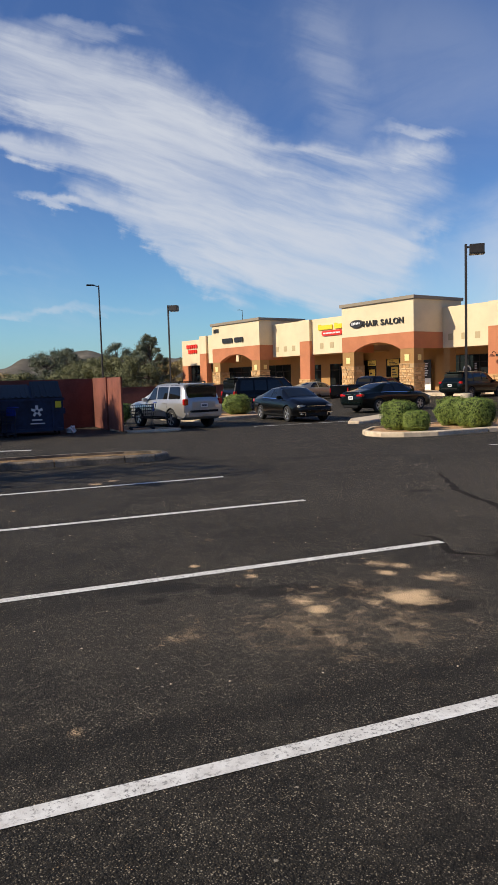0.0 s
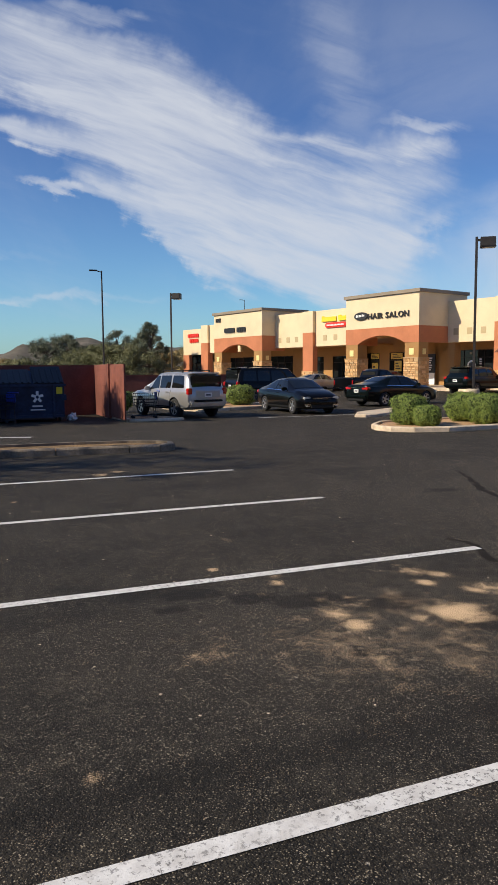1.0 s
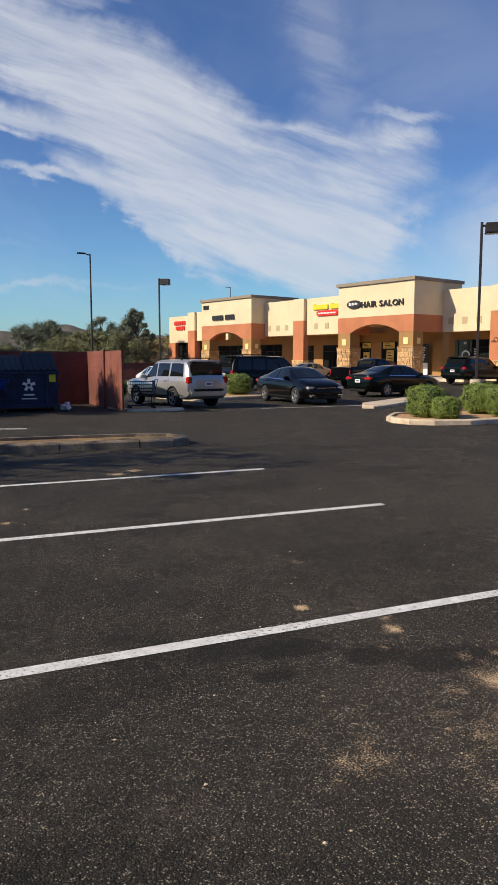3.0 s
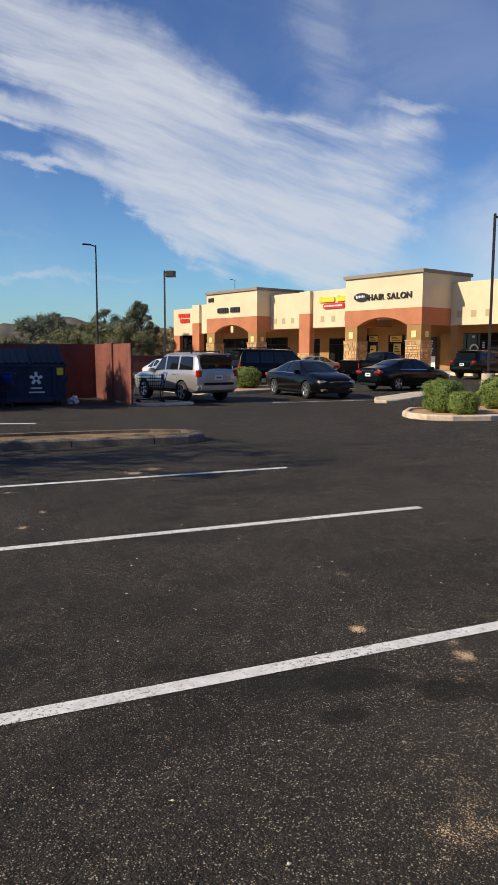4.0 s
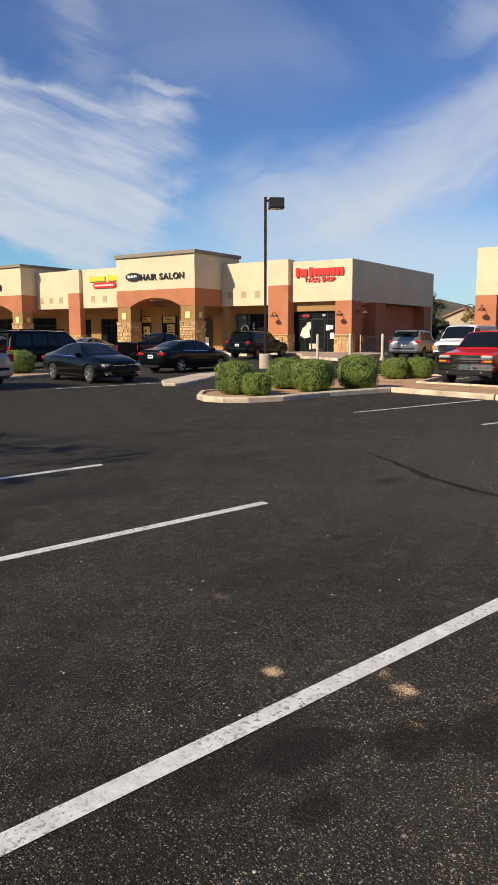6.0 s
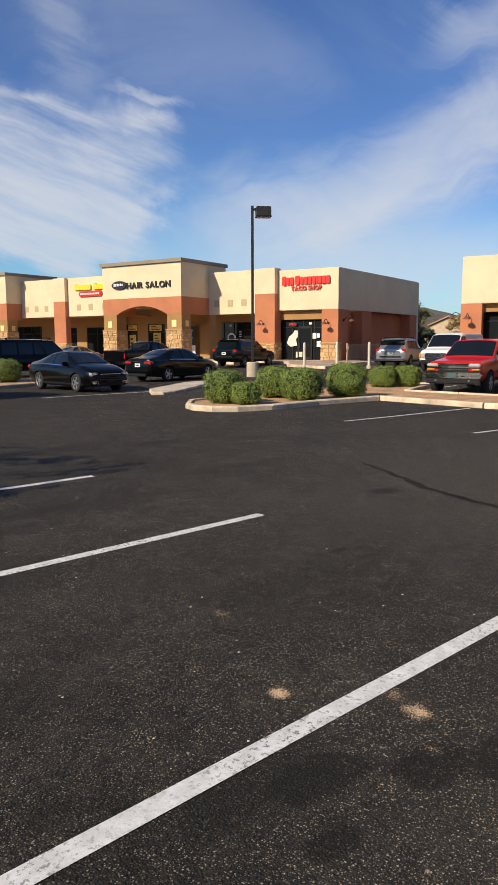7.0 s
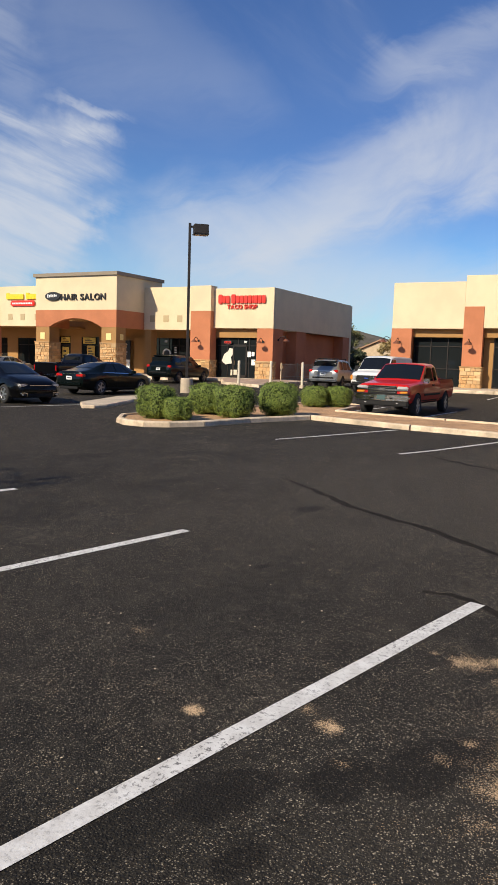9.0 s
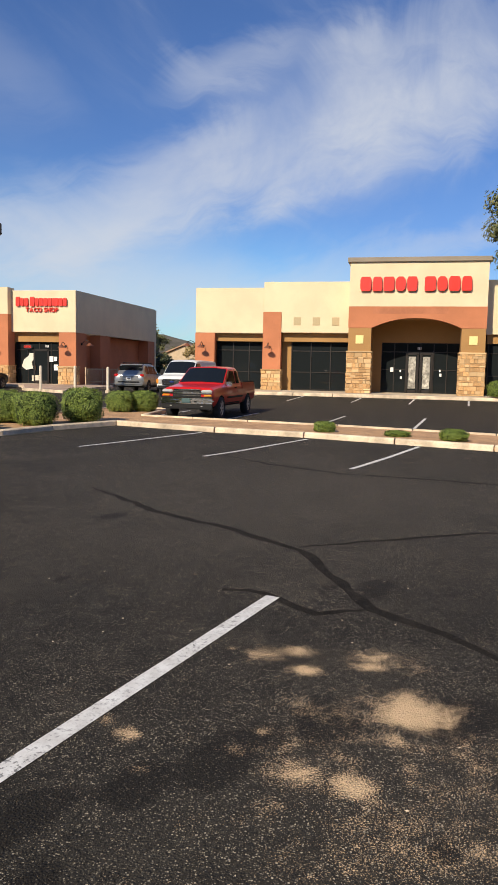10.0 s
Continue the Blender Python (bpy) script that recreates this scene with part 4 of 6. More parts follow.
def text_width(text, size):
    cu_ = bpy.data.curves.new("letter", "FONT")
    cu_.body, cu_.size = text, size
    tmp = new("letter", cu_)
    bpy.context.view_layer.update()
    wd = tmp.dimensions.x
    bpy.data.objects.remove(tmp)
    return wd


# text runs along -y on a face that looks to -x
WALLTEXT = Matrix(((0, 0, -1, 0), (-1, 0, 0, 0), (0, 1, 0, 0), (0, 0, 0, 1)))


def sign(name, label, x, y, z):
    return thing(name, Matrix.Translation((x, y, z)) @ WALLTEXT, label, "sign")


def blob(parent, w0, h0, x, z, kind, mat, depth=0.12):
    """A plain rounded raised shape, standing for one mark of a trade name."""
    shapes = (
        [(0.10, 0), (0.90, 0), (1, 0.12), (0.94, 0.88), (0.80, 1), (0.20, 1), (0.06, 0.88), (0, 0.12)],
        [(0.12, 0), (0.88, 0), (1, 0.2), (1, 0.8), (0.88, 1), (0.12, 1), (0, 0.8), (0, 0.2)],
        [(0.28, 0), (0.72, 0), (0.94, 0.16), (1, 0.5), (0.94, 0.84), (0.72, 1), (0.28, 1), (0.06, 0.84), (0, 0.5), (0.06, 0.16)],
        [(0.06, 0), (0.80, 0), (1, 0.10), (1, 0.86), (0.90, 1), (0.14, 1), (0, 0.90), (0, 0.08)],
    )
    bm = bmesh.new()
    ring = [(x + a * w0, z + b * h0) for a, b in shapes[kind]]
    n = len(ring)
    lo = [bm.verts.new((a, b, 0)) for a, b in ring]
    hi = [bm.verts.new((a, b, depth)) for a, b in ring]
    for k in range(n):
        bm.faces.new((lo[k], lo[(k + 1) % n], hi[(k + 1) % n], hi[k]))
    ends = [bm.faces.new(lo[::-1]), bm.faces.new(hi)]
    bm.normal_update()
    bmesh.ops.triangulate(bm, faces=ends)
    mark = part("mark", bm, mat, parent)
    return mark


s1 = sign("salon_sign", "black raised channel letters reading HAIR SALON with a dark oval badge", 42.98, 43.2, 5.92)
wd = text_width("HAIR SALON", 0.66)
letters(s1, "HAIR SALON", 0.66, SIGNBLACK, Matrix.Translation((0.0, 0, 0.02)), depth=0.12, squash=4.15 / (wd + 0.66 * 0.25))
bm = bmesh.new()
lathe([(0.80, 0.0), (0.80, 0.10), (0.76, 0.13)], 28, bm)
for v in bm.verts:
    v.co.y *= 0.42
    v.co.x -= 0.78
    v.co.y += 0.30
part("badge", bm, SIGNBLACK, s1, "dark oval badge")
for k in range(6):
    part("badge_mark", box(-1.30 + 0.17 * k, -1.19 + 0.17 * k, 0.20 + 0.012 * k, 0.44 - 0.03 * (k % 2), 0.13, 0.15), WHITE, s1)

s2 = sign("taco_shop_sign", "red raised sign with rounded marks above the words TACO SHOP", 46.48, 30.98, 5.55)
x = 0.0
for k, wd in enumerate((0.36, 0.34, 0.34, 0, 0.40, 0.36, 0.36, 0.36, 0.36, 0.18, 0.34, 0.36, 0.34)):
    if wd == 0:
        x += 0.13
        continue
    big = k in (0, 4)
    blob(s2, wd * 0.86, 0.66 if big else 0.54, x, 0.28 + (0 if big else 0.03), (k * 5 + 1) % 4, RED)
    x += wd * 0.93
wd = text_width("TACO SHOP", 0.42)
letters(s2, "TACO SHOP", 0.42, RED, Matrix.Translation((0.75, -0.10, 0.05)), squash=2.35 / (wd + 0.42 * 0.2))

s3 = sign("restaurant_sign", "large red raised rounded marks across the parapet", 44.77, 6.62, 6.63)
x = 0.0
for k, wd in enumerate((0.72, 0.64, 0.70, 0.66, 0.66, 0, 0.70, 0.66, 0.72, 0.66)):
    if wd == 0:
        x += 0.36
        continue
    blob(s3, wd * 0.93, 0.86, x, 0.0, (k * 3 + 1) % 4, RED, 0.16)
    x += wd * 1.03

s4 = sign("pizza_sign", "yellow raised marks over a red pill-shaped panel", 44.68, 50.75, 5.75)
for k in range(11):
    if k != 6:
        blob(s4, 0.34, 0.52 if k in (0, 7) else 0.42, 0.32 * k, 0.45, (k * 3) % 4, YELLOW)
bm = bmesh.new()
box(0.5, 3.2, -0.12, 0.34, 0.0, 0.12, 0.10, bm)
part("panel", bm, RED, s4, "red pill-shaped panel")
for k in range(12):
    part("panel_bar", box(0.72 + 0.19 * k, 0.87 + 0.19 * k, 0.04, 0.17, 0.12, 0.135), WHITE, s4)

s5 = sign("dark_letter_sign", "row of small black raised marks", 42.98, 64.3, 5.75)
for k in range(10):
    if k != 5:
        blob(s5, 0.34, 0.50, 0.38 * k, 0, (k * 3 + 2) % 4, SIGNBLACK)
s6 = sign("red_letter_sign", "two rows of red raised marks", 46.48, 77.4, 5.25)
for k in range(5):
    blob(s6, 0.42, 0.45, 0.50 * k, 0.62, (k * 3) % 4, RED)
for k in range(4):
    blob(s6, 0.42, 0.45, 0.4 + 0.50 * k, 0.0, (k * 3 + 1) % 4, RED)
s7 = sign("open_sign", "red oval window sign reading OPEN", 47.02, 30.75, 2.92)
bm = lathe([(0.36, 0.0), (0.36, 0.03)], 24)
for v in bm.verts:
    v.co.y *= 0.5
    v.co.x += 0.34
    v.co.y += 0.09
part("plate", bm, SIGNBLACK, s7)
letters(s7, "OPEN", 0.24, RED, Matrix.Translation((0.03, 0.01, 0.05)), depth=0.02, squash=0.85)
for y, z, ob_x in ((29.05, 2.98, 47.06), (37.4, 2.95, 48.85), (3.0, 3.2, 47.7)):
    s = sign("unit_plate", "small white unit number bars on the glass", ob_x, y, z)
    for k in range(3):
        part("bar", box(0.09 * k, 0.09 * k + 0.055, 0, 0.17, 0, 0.01), WHITE, s)
s = sign("wall_number", "dark raised number bars on the parapet", 42.98, 66.0, 6.95)
for k in range(4):
    part("bar", box(0.26 * k, 0.26 * k + 0.16, 0, 0.42, 0, 0.05), SIGNBLACK, s)
s = sign("window_picture", "white cut-out figure-shaped shop decal on dark glass", 47.06, 31.0, 1.35)
part("decal", prism([(0.05, 0.25), (0.4, 0.0), (0.95, 0.1), (0.85, 0.55), (1.05, 0.85), (1.0, 1.2), (0.7, 1.22), (0.6, 1.0), (0.25, 0.75)], 0, 0.01), material("white_decal", (0.72, 0.66, 0.54), 0.6), s)
for y, z, a, b in ((28.75, 1.95, 0.30, 0.40), (28.40, 1.35, 0.32, 0.42), (28.40, 2.02, 0.24, 0.30), (30.15, 0.55, 0.55, 0.42)):
    s = sign("window_notice", "pale paper notice taped inside the shop glass", 47.06, y, z)
    part("sheet", box(0, a, 0, b, 0, 0.01), CREAMPAINT if a > 0.5 else WHITE, s)
s = sign("barber_decal", "white round shop decal and stripes on the glass", 48.85, 37.2, 2.05)
bm = lathe([(0.42, 0.0), (0.42, 0.012)], 20)
part("decal", bm, WHITE, s)
part("decal", lathe([(0.28, 0.012), (0.28, 0.02)], 16), SIGNBLACK, s)
for k in range(6):
    part("stripe", box(0.75, 0.98, -0.5 + 0.19 * k, -0.41 + 0.19 * k, 0, 0.012), WHITE, s)
for y, z, a, b in ((48.35, 0.9, 0.75, 1.5), (45.55, 1.6, 0.85, 0.95), (48.5, 2.75, 1.05, 0.5), (46.0, 2.7, 1.4, 0.55)):
    s = sign("shop_poster", "yellow paper poster in the shop window", 48.83, y, z)
    part("sheet", box(0, a, 0, b, 0, 0.012), POSTER, s)
    for k in range(3):
        part("bar", box(a * 0.15, a * (0.85 - 0.15 * k), b * (0.2 + 0.25 * k), b * (0.3 + 0.25 * k), 0.012, 0.016), SIGNBLACK, s)
s = sign("black_notice_board", "black notice panel with pale rows of bars", 48.3, 41.4, 0.45)
part("board", box(0, 0.95, 0, 2.6, 0, 0.05), SIGNBLACK, s)
part("sheet", box(0.05, 0.9, 0.0, 1.0, 0.05, 0.06), WHITE, s)
for k in range(6):
    part("bar", box(0.1, 0.5 + 0.07 * (k % 3), 1.2 + 0.2 * k, 1.3 + 0.2 * k, 0.05, 0.06), WHITE, s)

# ---- cars ----


def wheel(parent, x, y, r, wide, rim=None, spokes=5):
    out = 1 if y > 0 else -1
    m = Matrix.Translation((x, y, r)) @ Matrix.Rotation(-math.pi / 2 * out, 4, "X")
    wh = new("wheel")
    wh.parent = parent
    prof = [(r * 0.62, -wide / 2), (r * 0.93, -wide / 2), (r, -wide * 0.34), (r, wide * 0.34), (r * 0.93, wide / 2), (r * 0.70, wide / 2), (r * 0.66, wide * 0.40)]
    part("tyre", lathe(prof, 28, m=m), RUBBER, wh, smooth=True)
    bm = lathe([(r * 0.67, wide * 0.22), (r * 0.67, wide * 0.44), (r * 0.62, wide * 0.44), (r * 0.60, wide * 0.24)], 24, m=m)
    part("rim_barrel", bm, rim or ALLOY, wh, smooth=True)
    part("brake_disc", lathe([(r * 0.60, wide * 0.05), (r * 0.60, wide * 0.10)], 16, m=m), BLACKPLASTIC, wh)
    bm = bmesh.new()
    for k in range(spokes):
        box(0.03, r * 0.64, -r * 0.10, r * 0.10, wide * 0.30, wide * 0.43, bm=bm, m=m @ Matrix.Rotation(6.28319 * k / spokes, 4, "Z"))
    lathe([(r * 0.18, wide * 0.28), (r * 0.16, wide * 0.46)], 12, bm, m)
    part("rim", bm, rim or ALLOY, wh)


class Hull:
    """A car body, as a skin over stations along x. Each station: x, half-width, underside, belt height, top height, half-width at the top."""

    def __init__(self, stations):
        self.k = [list(map(float, s)) for s in stations]

    def at(self, x):
        xs = [s[0] for s in self.k]
        return [float(np.interp(x, xs, [s[i] for s in self.k])) for i in range(1, 6)]

    def ring(self, x):
        hw, zb, zs, zt, wt = self.at(x)
        d = zs - zb
        g = max(zt - zs, 0.015)
        pts = [(0, zb), (hw * 0.86, zb), (hw * 0.955, zb + d * 0.10), (hw * 0.995, zb + d * 0.38), (hw, zb + d * 0.62), (hw * 0.975, zb + d * 0.86), (hw * 0.94, zs), (hw * 0.925, zs + g * 0.03)]
        a, b = hw * 0.925, min(wt, hw * 0.925)
        pts += [(a + (b - a) * 0.55, zs + g * 0.52), (b, zs + g * 0.88), (b * 0.90, zs + g * 0.97), (b * 0.5, zs + g * 0.995 + 0.012), (0, zs + g + 0.018)]
        return pts

    def spot(self, x, k, side, off=0.0):
        r = self.ring(x)
        i = min(int(k), len(r) - 2)
        f = k - i
        y, z = r[i][0] + (r[i + 1][0] - r[i][0]) * f, r[i][1] + (r[i + 1][1] - r[i][1]) * f
        return Vector((x, side * y, z))

    def patch(self, corners, side, off=0.006, nx=8, nk=3, bm=None):
        """A skin patch with corners (x, k): low rear, low front, high front, high rear."""
        out = bm or bmesh.new()
        (xa, ka), (xb, kb), (xc, kc), (xd, kd) = corners
        rows = []
        for j in range(nk + 1):
            v = j / nk
            row = []
            for i in range(nx + 1):
                u = i / nx
                x = (xa * (1 - u) + xb * u) * (1 - v) + (xd * (1 - u) + xc * u) * v
                k = (ka * (1 - u) + kb * u) * (1 - v) + (kd * (1 - u) + kc * u) * v
                p = self.spot(x, k, side)
                e = 0.02
                n = (self.spot(x + e, k, side) - self.spot(x - e, k, side)).cross(self.spot(x, min(k + 0.15, 11.99), side) - self.spot(x, max(k - 0.15, 0), side))
                n = n.normalized() if n.length > 1e-9 else Vector((0, 0, 1))
                if n.dot(Vector((0, side, 0.35))) < 0:
                    n.negate()
                row.append(out.verts.new(p + n * off))
            rows.append(row)
        for p, q in zip(rows, rows[1:]):
            for i in range(nx):
                out.faces.new((p[i], p[i + 1], q[i + 1], q[i]))
        return out

    def body(self, wells, r):
        bm = bmesh.new()
        xs = [s[0] for s in self.k]
        full = []
        for a, b in zip(xs, xs[1:]):
            n = max(1, int((b - a) / 0.11))
            full += [a + (b - a) * j / n for j in range(n)]
        full.append(xs[-1])
        rings = []
        for x in full:
            h = self.ring(x)
            loop = [(y, z) for y, z in h] + [(-y, z) for y, z in h[-2:0:-1]]
            rings.append([bm.verts.new((x, y, z)) for y, z in loop])
        n = len(rings[0])
        for p, q in zip(rings, rings[1:]):
            for i in range(n):
                bm.faces.new((p[i], p[(i + 1) % n], q[(i + 1) % n], q[i]))
        bm.faces.new(rings[0][::-1]), bm.faces.new(rings[-1])
        bmesh.ops.recalc_face_normals(bm, faces=bm.faces)
        me = bpy.data.meshes.new("body")
        bm.to_mesh(me)
        bm.free()
        ob = new("body", me)
        cut = bmesh.new()
        for x in wells:
            for s in (-1, 1):
                m = Matrix.Translation((x, s * 0.95, r * 0.98)) @ Matrix.Rotation(math.pi / 2, 4, "X")
                lathe([(r * 1.17, -0.36), (r * 1.17, 0.36)], 28, cut, m)
        bmesh.ops.recalc_face_normals(cut, faces=cut.faces)
        cme = bpy.data.meshes.new("cut")
        cut.to_mesh(cme)
        cut.free()
        cob = new("cut", cme)
        mod = ob.modifiers.new("wells", "BOOLEAN")
        mod.operation, mod.object, mod.solver = "DIFFERENCE", cob, "EXACT"
        bpy.context.view_layer.update()
        done = bpy.data.meshes.new_from_object(ob.evaluated_get(bpy.context.evaluated_depsgraph_get()))
        ob.modifiers.clear()
        bpy.data.objects.remove(cob)
        old = ob.data
        ob.data = done
        bpy.data.meshes.remove(old)
        return ob


def finish_body(ob, parent, mat, wells, r):
    me = ob.data
    me.materials.clear()
    me.materials.append(mat)
    me.materials.append(BLACKPLASTIC)
    for p in me.polygons:
        c = p.center
        inside = any((c.x - x) ** 2 + (c.z - r * 0.98) ** 2 < (r * 1.165) ** 2 for x in wells)
        p.material_index = 1 if inside or p.normal.z < -0.9 and c.z < 0.5 else 0
        p.use_smooth = not inside
    me.set_sharp_from_angle(angle=radians(38))
    ob.parent = parent
    return ob


def plate(parent, x, z, m=None):
    b = part("number_plate", box(x - 0.01, x + 0.01, -0.16, 0.16, z - 0.08, z + 0.08, 0.004), WHITE, parent)
    part("bar", box(x - 0.014, x + 0.014, -0.11, 0.11, z - 0.03, z + 0.03), material("plate_print", (0.10, 0.10, 0.12), 0.5), b)


def car(m, label, paint, style, rim=None, group="parked cars", category="car"):
    """style: dict with the stations and details of one kind of car."""
    top = thing(style["name"], m, label, category, group)
    h = Hull(style["stations"])
    wells, r = style["axles"], style["r"]
    finish_body(h.body(wells, r), top, paint, wells, r)
    track = style["track"]
    for x in wells:
        for s in (-1, 1):
            wheel(top, x, s * track, r, style.get("tyre", 0.22), rim, style.get("spokes", 5))
    for c in style["windows"]:
        for s in (-1, 1):
            part("side_window", h.patch(c, s, 0.007), CARGLASS, top, smooth=True)
    for a, b, ka, kb in style["screens"]:
        bm = bmesh.new()
        for s in (-1, 1):
            h.patch(((a, ka), (b, kb), (b, 12), (a, 12)), s, 0.007, 8, 5, bm)
        bmesh.ops.remove_doubles(bm, verts=bm.verts, dist=0.002)
        part("windscreen", bm, CARGLASS, top, smooth=True)
    for c in style.get("trims", ()):
        for s in (-1, 1):
            part("window_trim", h.patch(c, s, 0.010, 10, 1), CHROME, top, "thin chrome window strip", smooth=True)
    for x in style["seams"]:
        for s in (-1, 1):
            part("door_seam", h.patch(((x - 0.006, 1.8), (x + 0.006, 1.8), (x + 0.006, 6.9), (x - 0.006, 6.9)), s, 0.002, 1, 8), BLACKPLASTIC, top)
    for x in style["handles"]:
        for s in (-1, 1):
            p = h.spot(x, 5.3, s)
            part("door_handle", box(x - 0.10, x + 0.10, p.y - 0.02, p.y + 0.035 * s + 0.02 * (s < 0), p.z - 0.02, p.z + 0.02), style.get("handle_mat", paint), top)
    mx, mk = style["mirror"]
    for s in (-1, 1):
        p = h.spot(mx, mk, s)
        part("wing_mirror", box(mx - 0.06, mx + 0.09, p.y if s > 0 else p.y - style.get("mirror_out", 0.22), p.y + style.get("mirror_out", 0.22) if s > 0 else p.y, p.z + 0.0, p.z + style.get("mirror_tall", 0.15), 0.03), style.get("mirror_mat", paint), top)
    for s in (-1, 1):
        part("sill", h.patch(((wells[1] - r * 1.3, 1.2), (wells[0] + r * 1.3, 1.2), (wells[0] + r * 1.3, 2.3), (wells[1] - r * 1.3, 2.3)), s, 0.004), BLACKPLASTIC, top)
    for kind, bx, mat in style["pieces"]:
        x0, x1, y0, y1, z0, z1 = bx
        bev = min(0.075 if "bumper" in kind else 0.03, 0.36 * min(x1 - x0, y1 - y0, z1 - z0))
        part(kind, box(x0, x1, y0, y1, z0, z1, bev), paint if mat is None else mat, top)
        if y0 > 0.05:
            part(kind, box(x0, x1, -y1, -y0, z0, z1, bev), paint if mat is None else mat, top)
    for x, z in style["plates"]:
        plate(top, x, z)
    return top


def sedan(L, H, W, chrome):
    h, f = W / 2, L / 2
    return dict(
        name="sedan_car", axles=(f - 0.95, -f + 1.08), r=0.335, track=h - 0.12,
        stations=[(-f, h * 0.74, 0.42, 0.80, 0.96, h * 0.60), (-f + 0.06, h * 0.86, 0.34, 0.90, 1.03, h * 0.66), (-f + 0.35, h * 0.95, 0.24, 0.94, 1.07, h * 0.68), (-f + 0.80, h * 0.99, 0.20, 0.95, 1.15, h * 0.68), (-f + 1.55, h, 0.19, 0.96, H - 0.07, h * 0.62), (-f + 2.15, h, 0.19, 0.94, H - 0.005, h * 0.64), (-f + 2.6, h, 0.19, 0.93, H - 0.01, h * 0.65), (-f + 2.95, h, 0.19, 0.92, H - 0.09, h * 0.66), (-f + 3.75, h, 0.19, 0.90, 1.00, h * 0.76), (-f + 4.1, h * 0.985, 0.20, 0.87, 0.965, h * 0.76), (f - 0.42, h * 0.955, 0.21, 0.79, 0.885, h * 0.70), (f - 0.20, h * 0.90, 0.22, 0.73, 0.81, h * 0.64), (f - 0.06, h * 0.82, 0.24, 0.66, 0.73, h * 0.56), (f, h * 0.72, 0.27, 0.58, 0.64, h * 0.50)],
        windows=[((-f + 1.28, 7.2), (-f + 2.12, 7.2), (-f + 2.10, 9.0), (-f + 1.78, 9.0)), ((-f + 2.20, 7.2), (-f + 3.38, 7.2), (-f + 2.90, 9.0), (-f + 2.18, 9.0))],
        trims=[((-f + 1.24, 6.92), (-f + 3.40, 6.92), (-f + 3.40, 7.14), (-f + 1.24, 7.14)), ((-f + 1.76, 9.02), (-f + 2.92, 9.02), (-f + 2.88, 9.14), (-f + 1.80, 9.14))] if chrome else [],
        screens=[(-f + 0.92, -f + 1.62, 9.7, 9.9), (-f + 2.92, -f + 3.66, 9.6, 9.3)],
        seams=(-f + 1.25, -f + 2.16, -f + 3.35), handles=(-f + 1.45, -f + 2.42), mirror=(-f + 3.25, 7.1), plates=((-f - 0.005, 0.74),),
        pieces=[("tail_lamp", (-f - 0.005, -f + 0.20, h * 0.42, h * 0.88, 0.79, 0.93), TAILRED), ("boot_trim", (-f - 0.012, -f + 0.05, -h * 0.4, h * 0.4, 0.90, 0.93), CHROME if chrome else BLACKPLASTIC), ("rear_bumper", (-f - 0.05, -f + 0.2, -h * 0.84, h * 0.84, 0.36, 0.60), None), ("rear_valance", (-f - 0.06, -f + 0.2, -h * 0.6, h * 0.6, 0.25, 0.37), BLACKPLASTIC), ("headlamp", (f - 0.34, f - 0.03, h * 0.50, h * 0.86, 0.60, 0.72), LAMPCLEAR), ("grille", (f - 0.12, f + 0.012, -h * 0.46, h * 0.46, 0.55, 0.66), BLACKPLASTIC), ("grille_trim", (f - 0.1, f + 0.02, -h * 0.47, h * 0.47, 0.655, 0.672), CHROME), ("front_bumper", (f - 0.2, f + 0.03, -h * 0.78, h * 0.78, 0.40, 0.53), None), ("lower_grille", (f - 0.15, f + 0.035, -h * 0.55, h * 0.55, 0.25, 0.38), BLACKPLASTIC), ("fog_lamp", (f - 0.2, f + 0.015, h * 0.62, h * 0.78, 0.31, 0.37), LAMPCLEAR), ("fog_trim", (f - 0.2, f + 0.01, h * 0.56, h * 0.82, 0.385, 0.41), CHROME), ("fog_trim", (f - 0.2, f + 0.01, h * 0.54, h * 0.58, 0.27, 0.40), CHROME)],
    )


